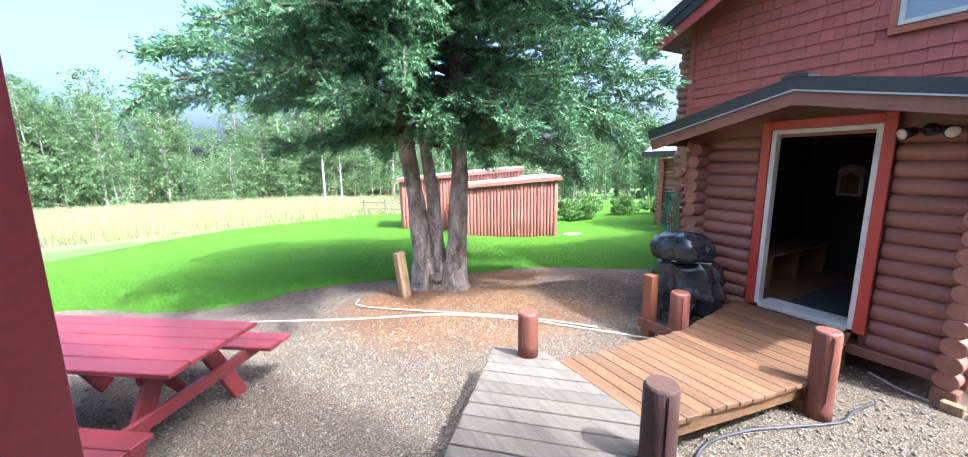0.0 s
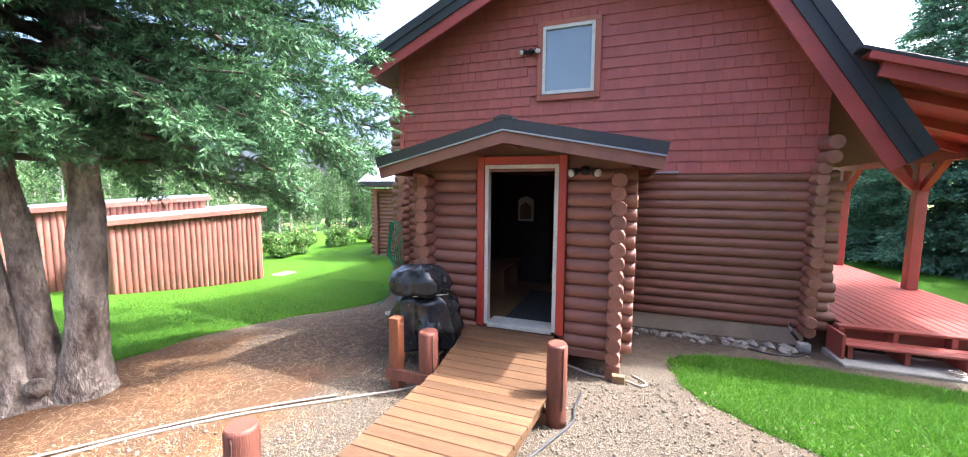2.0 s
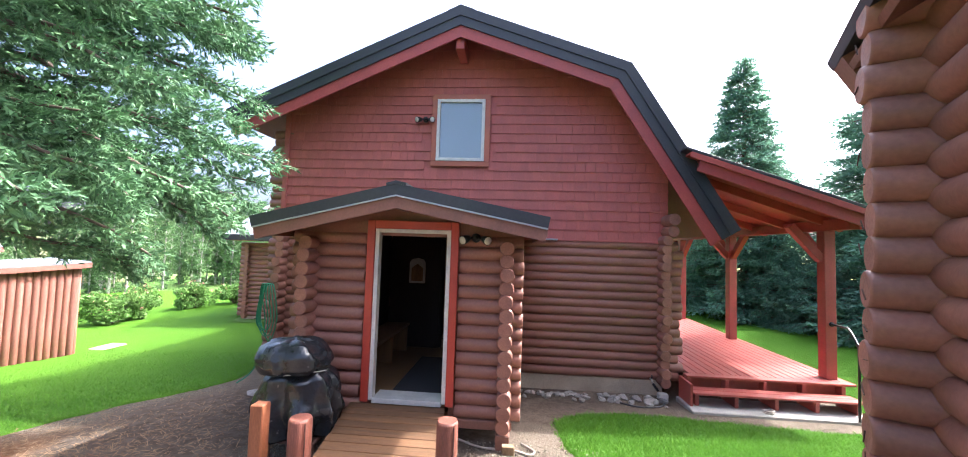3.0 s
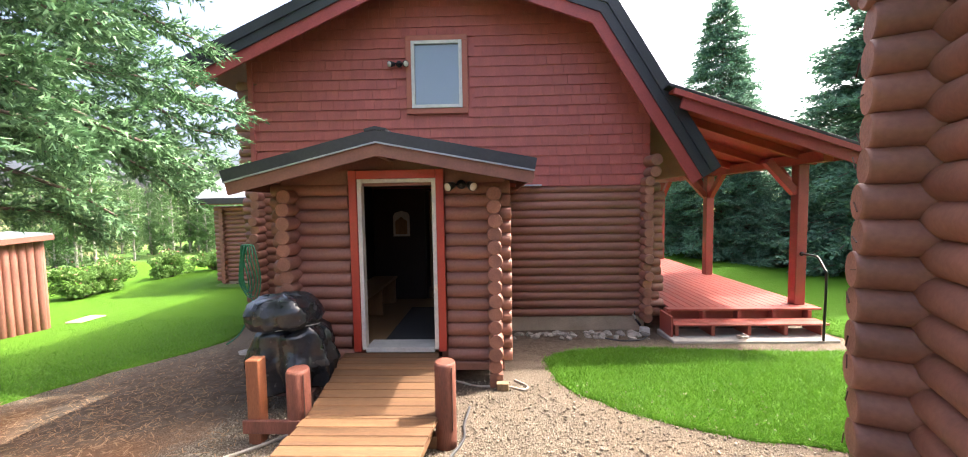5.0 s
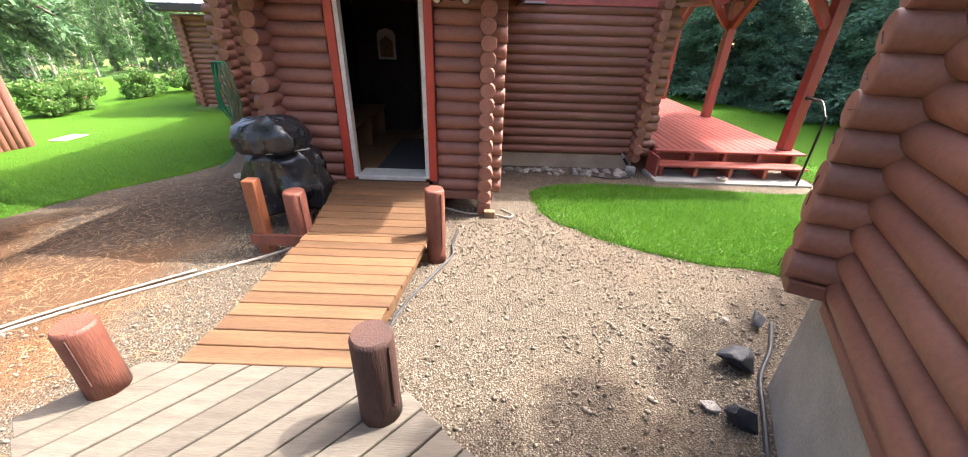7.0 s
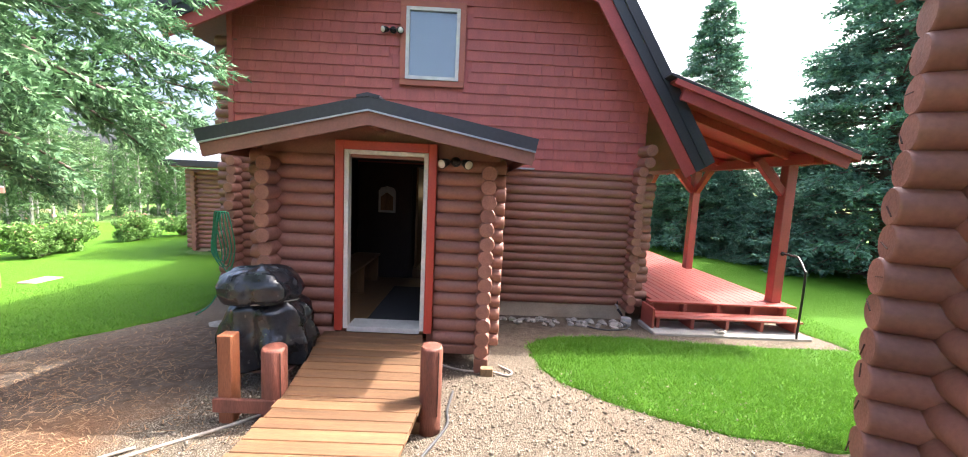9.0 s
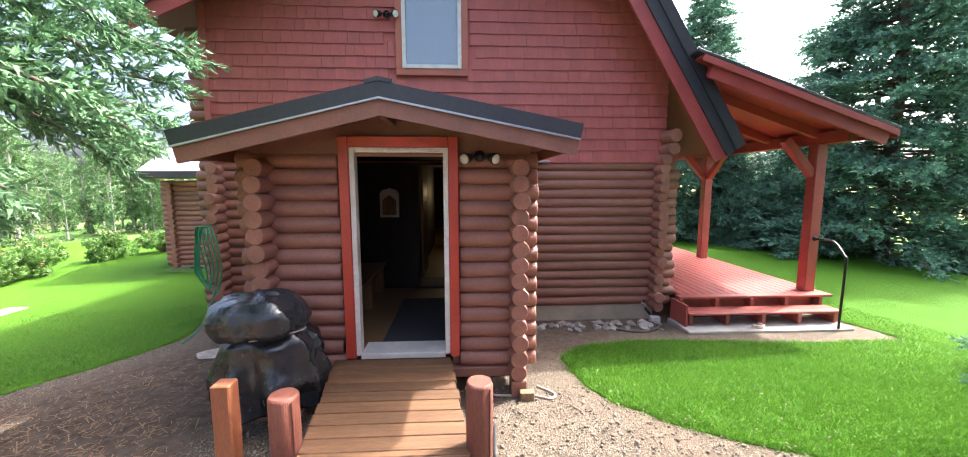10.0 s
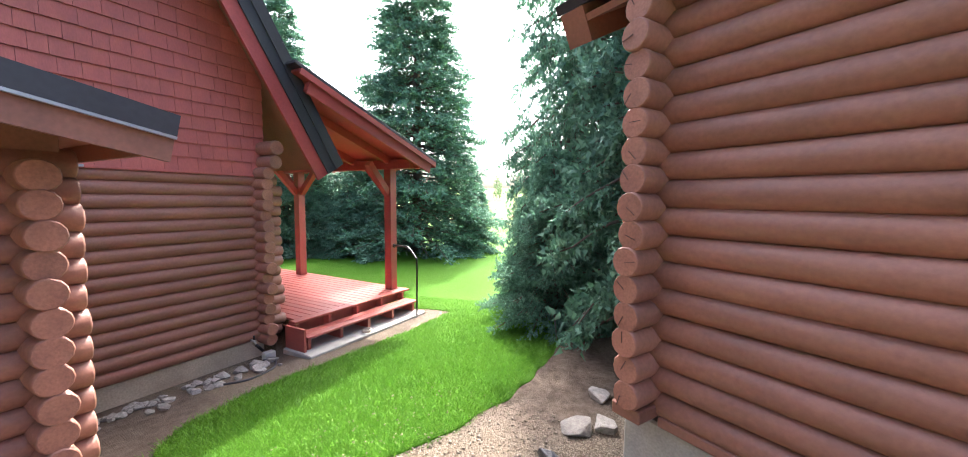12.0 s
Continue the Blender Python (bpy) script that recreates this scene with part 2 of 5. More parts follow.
def beam(a, b, wide, high, bevel=0.006, up=(0, 0, 1), bm=None):
    """A board from a to b, wide across and high along up."""
    bm = bm or bmesh.new()
    a, b = Vector(a), Vector(b)
    x = (b - a).normalized()
    y = Vector(up).cross(x).normalized()
    z = x.cross(y)
    r = Matrix((x, y, z)).transposed().to_4x4()
    m = Matrix.Translation((a + b) / 2) @ r @ Matrix.Diagonal(((b - a).length, wide, high, 1))
    made = bmesh.ops.create_cube(bm, size=1, matrix=m)
    if bevel:
        edges = {e for v in made["verts"] for e in v.link_edges}
        bmesh.ops.bevel(bm, geom=list(edges), offset=bevel, segments=1, affect="EDGES")
    return bm


def prism(outline, x0, x1, bm=None, axis="x"):
    """A flat outline of (y, z) pushed along x, or of (x, z) along y, or of (x, y) along z."""
    bm = bm or bmesh.new()

    def at(p, d):
        return {"x": (d, p[0], p[1]), "y": (p[0], d, p[1]), "z": (p[0], p[1], d)}[axis]

    lo, hi = [bm.verts.new(at(p, x0)) for p in outline], [bm.verts.new(at(p, x1)) for p in outline]
    bm.faces.new(lo)
    bm.faces.new(hi[::-1])
    for i in range(len(lo)):
        j = (i + 1) % len(lo)
        bm.faces.new((lo[j], lo[i], hi[i], hi[j]))
    bmesh.ops.recalc_face_normals(bm, faces=bm.faces)
    return bm


def tube_arrays(pts, radii, sides=8, cap=True):
    pts = [Vector(p) for p in pts]
    v, f = [], []
    for i, p in enumerate(pts):
        d = (pts[min(i + 1, len(pts) - 1)] - pts[max(i - 1, 0)]).normalized()
        a = d.orthogonal().normalized() if i == 0 else (a - d * a.dot(d)).normalized()
        b = d.cross(a)
        r = float(radii[i]) if isinstance(radii, (list, tuple)) else radii
        for k in range(sides):
            t = 2 * math.pi * k / sides
            v.append(p + r * (math.cos(t) * a + math.sin(t) * b))
    for i in range(len(pts) - 1):
        for k in range(sides):
            k2 = (k + 1) % sides
            f.append((i * sides + k, i * sides + k2, (i + 1) * sides + k2, (i + 1) * sides + k))
    if cap:
        f.append(tuple(range(sides))[::-1])
        f.append(tuple((len(pts) - 1) * sides + k for k in range(sides)))
    return v, f


def tube(name, pts, radii, mat, parent=None, label="", sides=8):
    v, f = tube_arrays(pts, radii, sides)
    return raw(name, [tuple(p) for p in v], f, mat, parent, label, smooth=True)


def smooth_path(pts, n=6):
    """Points along a soft curve through the given ones."""
    p = [Vector(q) for q in pts]
    out = []
    for i in range(len(p) - 1):
        a, b, c, d = p[max(i - 1, 0)], p[i], p[i + 1], p[min(i + 2, len(p) - 1)]
        for k in range(n):
            t = k / n
            out.append(0.5 * (2 * b + (c - a) * t + (2 * a - 5 * b + 4 * c - d) * t * t + (3 * b - a - 3 * c + d) * t**3))
    return out + [p[-1]]


LOGS = {}


def log_mesh(length, radius, seed=0, mats=None):
    """A peeled log along x from 0 to length, slightly uneven, with end faces of their own."""
    key = (round(length, 3), round(radius, 4), seed)
    if key in LOGS:
        return LOGS[key]
    rnd = random.Random(seed * 77 + int(length * 100))
    bm = bmesh.new()
    n, s = max(2, int(length / 0.55)), 14
    rings = []
    ph = [rnd.uniform(0, 6) for _ in range(4)]
    for end in [-1] + list(range(n + 1)) + [n + 1]:
        i = min(max(end, 0), n)
        x = length * i / n
        k = 1.0
        if end == -1 or end == n + 1:
            k = 0.9
        else:
            x += 0.012 if end == 0 else (-0.012 if end == n else 0)
        r = radius * k * (1 + 0.02 * math.sin(ph[0] + 1.7 * x) + rnd.uniform(-0.008, 0.008))
        dy, dz = 0.006 * math.sin(ph[1] + 0.9 * x), 0.004 * math.sin(ph[2] + 1.3 * x)
        rings.append([bm.verts.new((x, dy + r * math.cos(2 * math.pi * j / s), dz + r * math.sin(2 * math.pi * j / s))) for j in range(s)])
    for a, b in zip(rings, rings[1:]):
        for j in range(s):
            f = bm.faces.new((a[j], a[(j + 1) % s], b[(j + 1) % s], b[j]))
            f.smooth = True
    for ring in (rings[0][::-1], rings[-1]):
        f = bm.faces.new(ring)
        f.material_index = 1
    bmesh.ops.recalc_face_normals(bm, faces=bm.faces)
    me = finish(bm, [LOG, LOG_END])
    LOGS[key] = me
    return me


TURN_Y = Matrix.Rotation(radians(90), 3, "Z")
TURN_Z = Matrix.Rotation(radians(-90), 3, "Y")


def log_wall(parent, axis, at, lo, hi, zs, radius, jitter=0.012, seed=1):
    """Logs stacked into a wall: along x (at = y) or along y (at = x), each one an object on a shared mesh."""
    rnd = random.Random(seed)
    for i, z in enumerate(zs):
        a, b = lo, hi
        me = log_mesh(b - a, radius, (seed + i) % 3)
        j = rnd.uniform(-jitter, jitter)
        if axis == "x":
            place("log", me, parent, (a + j, at, z))
        else:
            place("log", me, parent, (at, a + j, z), rot=TURN_Y)


def ground(x, y):
    """The height of the land: level by the cabin, falling to the house and out over the meadow."""
    def step(a, b, v):
        t = min(max((v - a) / (b - a), 0), 1)
        return t * t * (3 - 2 * t)
    g = -0.30 * step(3.5, 8.0, x) - 0.042 * min(max(y - 4, 0), 60) - 0.018 * min(max(-y - 9, 0), 40)
    g += 0.02 * noise.noise((x * 0.4, y * 0.4, 0))
    far = math.hypot(x, y)
    if far > 70:
        g += (far - 70) * (0.03 if y < 0 else 0.0)
    return g


# ---- land ----
def land():
    """One sheet out to the horizon, fine near the walk and coarser far off."""
    xs = sorted({round(v, 3) for v in list(np.arange(-12, 22, 0.5)) + list(np.arange(-60, 90, 5)) + [-2500, -1200, -600, -300, -150, -90, 120, 160, 300, 600, 1200, 2500]})
    ys = sorted({round(v, 3) for v in list(np.arange(-14, 28, 0.5)) + list(np.arange(-60, 90, 5)) + [-2500, -1200, -600, -300, -150, -90, 120, 160, 300, 600, 1200, 2500]})
    v = [(x, y, ground(x, y)) for y in ys for x in xs]
    n = len(xs)
    f = [(j * n + i, j * n + i + 1, (j + 1) * n + i + 1, (j + 1) * n + i) for j in range(len(ys) - 1) for i in range(n - 1)]
    return v, f


def ground_material():
    """Gravel by the walk, needle litter under the spruce, bare earth by the house and meadow far off, joined by uneven edges."""
    m = bpy.data.materials.new("gravel_earth_and_meadow")
    m.use_nodes = True
    nt, b = m.node_tree, m.node_tree.nodes["Principled BSDF"]
    N, L = nt.nodes.new, nt.links.new
    geo = N("ShaderNodeNewGeometry")
    pos = geo.outputs["Position"]

    def noi(scale, detail=4, rough=0.5):
        n = N("ShaderNodeTexNoise")
        n.inputs["Scale"].default_value, n.inputs["Detail"].default_value, n.inputs["Roughness"].default_value = scale, detail, rough
        L(pos, n.inputs[0])
        return n.outputs[0]

    def math_(op, a, c):
        n = N("ShaderNodeMath")
        n.operation = op
        for i, v in enumerate((a, c)):
            if isinstance(v, (int, float)):
                n.inputs[i].default_value = v
            else:
                L(v, n.inputs[i])
        return n.outputs[0]

    def rng(v, a, c, lo=0.0, hi=1.0):
        n = N("ShaderNodeMapRange")
        n.inputs[1].default_value, n.inputs[2].default_value, n.inputs[3].default_value, n.inputs[4].default_value = a, c, lo, hi
        L(v, n.inputs[0])
        return n.outputs[0]

    def mix(f, a, c):
        n = N("ShaderNodeMix")
        n.data_type = "RGBA"
        L(f, n.inputs[0])
        for i, v in ((6, a), (7, c)):
            if isinstance(v, tuple):
                n.inputs[i].default_value = (*v, 1)
            else:
                L(v, n.inputs[i])
        return n.outputs[2]

    def near(cx, cy, rx, ry, edge=0.35):
        s = N("ShaderNodeVectorMath")
        s.operation = "SUBTRACT"
        L(pos, s.inputs[0])
        s.inputs[1].default_value = (cx, cy, 0)
        d = N("ShaderNodeVectorMath")
        d.operation = "MULTIPLY"
        L(s.outputs[0], d.inputs[0])
        d.inputs[1].default_value = (1 / rx, 1 / ry, 0)
        ln = N("ShaderNodeVectorMath")
        ln.operation = "LENGTH"
        L(d.outputs[0], ln.inputs[0])
        wob = math_("ADD", ln.outputs["Value"], rng(noi(1.6, 6, 0.65), 0, 1, -edge, edge))
        return rng(wob, 0.8, 1.1, 1.0, 0.0)

    vor = N("ShaderNodeTexVoronoi")
    vor.inputs["Scale"].default_value = 84
    L(pos, vor.inputs[0])
    sep = N("ShaderNodeSeparateColor")
    L(vor.outputs["Color"], sep.inputs[0])
    stones = mix(sep.outputs[0], (0.095, 0.078, 0.060), (0.31, 0.265, 0.208))
    stones = mix(rng(vor.outputs["Distance"], 0.3, 0.75), stones, (0.092, 0.070, 0.049))
    stones = mix(rng(noi(0.8, 6), 0.50, 0.72, 0, 0.6), stones, (0.17, 0.128, 0.09))
    litter = mix(rng(noi(22, 6, 0.75), 0.3, 0.7), (0.085, 0.042, 0.022), (0.33, 0.175, 0.09))
    litter = mix(rng(noi(1.1, 5), 0.42, 0.6), litter, (0.16, 0.092, 0.055))
    earth = mix(rng(noi(9, 7, 0.75), 0.3, 0.7), (0.062, 0.046, 0.035), (0.175, 0.138, 0.108))
    col = mix(near(2.6, 5.1, 2.3, 1.75), stones, litter)
    col = mix(near(5.0, 4.6, 1.75, 1.3, 0.3), col, earth)
    col = mix(near(6.6, 0.1, 1.0, 1.0, 0.3), col, earth)
    col = mix(near(5.7, 1.3, 1.3, 0.9, 0.3), col, earth)
    col = mix(near(3.6, -2.9, 1.3, 1.3, 0.4), col, earth)
    col = mix(near(-1.3, 7.0, 3.2, 0.8, 0.3), col, earth)
    sx = N("ShaderNodeSeparateXYZ")
    L(pos, sx.inputs[0])
    green = mix(rng(noi(0.35, 6, 0.6), 0.35, 0.65), (0.085, 0.175, 0.040), (0.155, 0.245, 0.066))
    straw = mix(rng(noi(0.25, 6, 0.6), 0.3, 0.65), (0.17, 0.19, 0.075), (0.33, 0.30, 0.155))
    edge = math_("ADD", math_("ADD", sx.outputs[1], math_("MULTIPLY", sx.outputs[0], -0.45)), rng(noi(0.5, 5), 0, 1, -1.5, 1.5))
    away = N("ShaderNodeVectorMath")
    away.operation = "LENGTH"
    L(pos, away.inputs[0])
    col = mix(rng(away.outputs["Value"], 13, 15), col, green)
    col = mix(rng(edge, 19.0, 22.5), col, straw)
    south = rng(sx.outputs[1], -32, -38)
    bands = mix(rng(noi(0.012, 5, 0.6), 0.42, 0.58), (0.12, 0.18, 0.05), (0.26, 0.26, 0.10))
    col = mix(south, col, bands)
    L(col, b.inputs["Base Color"])
    b.inputs["Roughness"].default_value = 0.92
    b.inputs["Specular IOR Level"].default_value = 0.06
    bp = N("ShaderNodeBump")
    bp.inputs["Strength"].default_value, bp.inputs["Distance"].default_value = 0.8, 0.02
    L(math_("ADD", math_("MULTIPLY", vor.outputs["Distance"], -0.7), noi(30, 6, 0.7)), bp.inputs["Height"])
    L(bp.outputs[0], b.inputs["Normal"])
    return m


tagged(raw("ground", *land(), ground_material(), smooth=True), "gravel, bare earth and dry meadow around the cabins", "ground", kind="structure")


def lawn_material():
    m = leaf_material("mown_lawn", (0.038, 0.115, 0.006), (0.092, 0.205, 0.018), rough=0.8, through_light=0.1)
    nt = m.node_tree
    n = next(q for q in nt.nodes if q.bl_idname == "ShaderNodeTexNoise")
    n.inputs["Scale"].default_value, n.inputs["Detail"].default_value = 2.5, 12
    n.inputs["Roughness"].default_value = 0.75
    b = nt.nodes["Principled BSDF"]
    b.inputs["Specular IOR Level"].default_value = 0.08
    fine = nt.nodes.new("ShaderNodeTexNoise")
    fine.inputs["Scale"].default_value, fine.inputs["Detail"].default_value = 70, 6
    tc = nt.nodes.new("ShaderNodeTexCoord")
    nt.links.new(tc.outputs["Object"], fine.inputs[0])
    bp = nt.nodes.new("ShaderNodeBump")
    bp.inputs["Strength"].default_value, bp.inputs["Distance"].default_value = 0.9, 0.03
    nt.links.new(fine.outputs[0], bp.inputs["Height"])
    nt.links.new(bp.outputs[0], b.inputs["Normal"])
    return m


LAWNMAT = lawn_material()


def inside(poly, x, y):
    hit = False
    for (x0, y0), (x1, y1) in zip(poly, poly[1:] + poly[:1]):
        if (y0 > y) != (y1 > y) and x < (x1 - x0) * (y - y0) / (y1 - y0) + x0:
            hit = not hit
    return hit


def lawn(name, rim, label, cell):
    """A turf sheet over the land, thick at its ragged rim."""
    rim = [(p.x, p.y) for p in smooth_path([(*q, 0) for q in rim + rim[:1]], 8)][:-1]
    rim = [(x + 0.07 * noise.noise((x * 3, y * 3, 2)), y + 0.07 * noise.noise((x * 3, y * 3, 5))) for x, y in rim]
    bm = bmesh.new()
    top = [bm.verts.new((x, y, 0)) for x, y in rim]
    face = bm.faces.new(top)
    bmesh.ops.triangulate(bm, faces=[face])
    lo_x, hi_x = min(x for x, _ in rim), max(x for x, _ in rim)
    lo_y, hi_y = min(y for _, y in rim), max(y for _, y in rim)
    for k in np.arange(lo_x, hi_x, cell):
        bmesh.ops.bisect_plane(bm, geom=bm.verts[:] + bm.edges[:] + bm.faces[:], plane_co=(k, 0, 0), plane_no=(1, 0, 0))
    for k in np.arange(lo_y, hi_y, cell):
        bmesh.ops.bisect_plane(bm, geom=bm.verts[:] + bm.edges[:] + bm.faces[:], plane_co=(0, k, 0), plane_no=(0, 1, 0))
    edge = [e for e in bm.edges if e.is_boundary]
    for v in bm.verts:
        v.co.z = ground(v.co.x, v.co.y) + 0.012
    down = bmesh.ops.extrude_edge_only(bm, edges=edge)
    for v in down["geom"]:
        if isinstance(v, bmesh.types.BMVert):
            v.co.z -= 0.09
    bmesh.ops.recalc_face_normals(bm, faces=bm.faces)
    return tagged(part(name, bm, LAWNMAT, smooth=True), label, "lawn", kind="structure"), rim


LAWN_A = [(-9, 9.3), (-5, 8.5), (-3.1, 8.05), (-2.0, 7.25), (-0.9, 6.95), (0.6, 7.3), (2.9, 6.65), (4.2, 6.45), (5.3, 6.2), (6.3, 5.85), (7.2, 5.65), (8.6, 6.0), (13.2, 6.0), (13.2, 10.4), (22, 12), (22, 26), (12, 25), (5, 22.5), (-2.2, 19), (-5.6, 14.5), (-9, 12.5)]
LAWN_B = [(5.7, 0.05), (4.75, -0.08), (4.0, -0.75), (3.68, -1.4), (3.47, -2.15), (3.42, -2.85), (3.5, -4.0), (4.0, -6.5), (2.5, -12), (8, -14.5), (22, -13), (26, -5), (15, -5.1), (6.95, -5.1), (6.15, -4.7), (6.1, -3.3), (6.2, -2.0), (6.25, -1.0), (6.05, -0.25)]
_, RIM_A = lawn("lawn_north", LAWN_A, "bright green mown lawn beside the earth bed", 0.8)
_, RIM_B = lawn("lawn_south", LAWN_B, "bright green mown lawn before the porch", 0.8)

# ---- the log house ----
PITCH, RAD = 0.1525, 0.087
FX, YR, YL = 7.40, -2.08, 5.17
house = thing("log_house", (11, 1.6, -0.3), "brown log house with red shingled gable and dark metal roof", "house")
front = part("front_wall", box(FX + 0.07, FX + 0.22, YR + 0.05, 1.1, -0.05, 2.42, 0), LOG, house, "brown log wall above a concrete foundation")
part("wall_core", box(FX + 0.07, FX + 0.22, 2.0, YL - 0.05, -0.05, 2.42, 0), NEARBLACK, front)
part("wall_core", box(FX + 0.07, FX + 0.22, 1.1, 2.0, 2.36, 2.42, 0), NEARBLACK, front)
side = part("south_wall", box(FX + 0.1, 15.4, YR + 0.02, YR + 0.16, -0.05, 2.9, 0), LOG, house)
north = part("north_wall", box(FX + 0.1, 15.4, YL - 0.16, YL - 0.02, -0.05, 4.7, 0), LOG, house)
part("back_wall", box(15.25, 15.4, YR, YL, -0.3, 5.0, 0), LOG, house)
zs_front = [0.06 + PITCH * i for i in range(16)]
for i, z in enumerate(zs_front):
    rnd = random.Random(i)
    place("log", log_mesh(0.55 - YR + 0.24, RAD, i % 3), front, (FX + 0.084, YR - 0.24 + rnd.uniform(-0.05, 0.05), z), rot=TURN_Y)
    place("log", log_mesh(YL + 0.24 - 3.0, RAD, i % 3), front, (FX + 0.084, 3.0 + rnd.uniform(-0.04, 0.04), z), rot=TURN_Y)
for i in range(17):
    rnd = random.Random(i + 50)
    place("log", log_mesh(8.2, RAD, i % 3), side, (FX - 0.20 + rnd.uniform(-0.06, 0.05), YR + 0.085, 0.0 + PITCH * i))
for i in range(30):
    rnd = random.Random(i + 90)
    out = 0.22 if i < 16 else -0.12
    place("log", log_mesh(8.2, RAD, i % 3), north, (FX - out + rnd.uniform(-0.06, 0.05), YL - 0.085, 0.0 + PITCH * i))
    if 16 <= i < 29:
        place("log", log_mesh(0.40, RAD, i % 3), north, (FX + 0.10, YL - 0.10 + rnd.uniform(-0.05, 0.05), 0.06 + PITCH * i), rot=TURN_Y)
for x, z, r in ((FX - 0.32, 2.60, 0.10), (FX - 0.36, 2.80, 0.105)):
    place("log", log_mesh(8.3, r, 1), side, (x, YR + 0.02, z))
part("foundation", box(FX + 0.05, FX + 0.3, YR + 0.06, 4.9, -0.75, -0.02, 0.01), FOUND, house, "tan concrete footing")
part("foundation", box(FX + 0.3, 15.3, YR + 0.06, YR + 0.3, -0.75, -0.05, 0.01), FOUND, house)
part("foundation", box(FX + 0.3, 15.3, YL - 0.3, YL - 0.06, -0.85, -0.05, 0.01), FOUND, house)

ROOF = [(5.98, 4.55), (1.71, 6.44), (-1.22, 5.385), (-2.94, 2.63)]


def offset(line, d):
    """The line shifted d to its left-hand side, mitred at the bends (points run from north to south)."""
    out = []
    for i, p in enumerate(line):
        p = Vector((*p, 0))
        dirs = []
        if i:
            dirs.append((p - Vector((*line[i - 1], 0))).normalized())
        if i < len(line) - 1:
            dirs.append((Vector((*line[i + 1], 0)) - p).normalized())
        ns = [Vector((-q.y, q.x, 0)) for q in dirs]
        n = sum(ns, Vector()).normalized()
        q = p + n * d / max(n.dot(ns[0]), 0.3)
        out.append((q.x, q.y))
    return out


def band(line, d0, d1, x0, x1):
    return prism(offset(line, d0) + offset(line, d1)[::-1], x0, x1)


roof = part("roof", band(ROOF, 0.0, 0.09, 6.76, 15.9), BLACKMETAL, house, "dark ribbed metal gambrel roof")
part("roof_soffit", band(ROOF, 0.094, 0.13, 6.80, 15.9), BROWN, roof)
part("rake_trim", band(ROOF, -0.02, 0.31, 6.735, 6.757), BLACKMETAL, roof, "dark metal rake trim")
part("rake_trim", band(ROOF, 0.13, 0.155, 6.715, 6.733), BLACKMETAL, roof)
part("barge_board", band(ROOF, 0.295, 0.50, 6.762, 6.80), BARGE, roof, "barn red barge board")
part("ridge_beam", box(6.83, 7.5, 1.63, 1.79, 5.72, 5.98, 0.01), BARGE, house)
part("ridge_cap", band([(1.93, 6.343), (1.71, 6.445), (1.48, 6.36)], -0.03, -0.005, 6.74, 15.9), BLACKMETAL, roof)
for x in np.arange(7.4, 15.6, 0.45):
    part("seam", band(ROOF[1:], -0.022, 0.0, x, x + 0.03), BLACKMETAL, roof)


def gable_right(z):
    y = -2.94 + (z - 2.63) / 1.602 + 0.16
    if z > 5.2:
        y = -1.22 + (z - 5.385) / 0.36 + 0.4
    return max(y, YR)


def gable_left(z):
    return YL if z < 4.72 else min(YL, 1.71 + (6.33 - z) / 0.4426)


gable = part("gable_wall", prism([(YR, 2.42), (YR, 3.35), (-1.05, 5.24), (1.71, 6.26), (YL, 4.76), (YL, 2.42)], FX + 0.03, FX + 0.17), SHINGLE, house, "red-brown painted shingle siding")
part("corner_board", box(FX - 0.03, FX + 0.03, YL - 0.06, YL + 0.03, 2.42, 4.74, 0.004), SHINGLE, gable)
part("drip_board", box(FX - 0.02, FX + 0.03, YR, YL - 0.07, 2.395, 2.425, 0.004), SHINGLE, gable)
WIN = (1.17, 2.28, 3.73, 5.11)


def shingle_mesh(w, h=0.235):
    bm = bmesh.new()
    g = 0.0018
    pts = [(-0.036, g, 0.0), (-0.036, w - g, 0.0), (-0.006, w - g, h), (-0.006, g, h), (0.0, g, 0.0), (0.0, w - g, 0.0), (0.0, w - g, h), (0.0, g, h)]
    v = [bm.verts.new(p) for p in pts]
    for q in ((0, 1, 2, 3), (1, 0, 4, 5), (0, 3, 7, 4), (2, 1, 5, 6), (3, 2, 6, 7)):
        bm.faces.new([v[k] for k in q])
    bmesh.ops.recalc_face_normals(bm, faces=bm.faces)
    return finish(bm, SHINGLE)


def shingles():
    """Courses of shingles, each piece an object on one of a few shared meshes."""
    rnd = random.Random(4)
    kinds = {w: shingle_mesh(w) for w in (0.14, 0.18, 0.22, 0.27)}
    course, z = 0.178, 2.42
    while z < 6.1:
        y, end = gable_right(z + 0.05), gable_left(z + 0.1)
        while y < end - 0.03:
            w = rnd.choice((0.14, 0.18, 0.22, 0.27))
            wide = min(w, end - y)
            if not (y + wide > WIN[0] + 0.02 and y < WIN[1] - 0.02 and z + 0.2 > WIN[2] + 0.05 and z < WIN[3] - 0.04):
                ob = place("shingle", kinds[w], gable, (FX + 0.028, y, z + rnd.uniform(-0.004, 0.004)))
                ob.scale.y = wide / w
            y += wide
        z += course


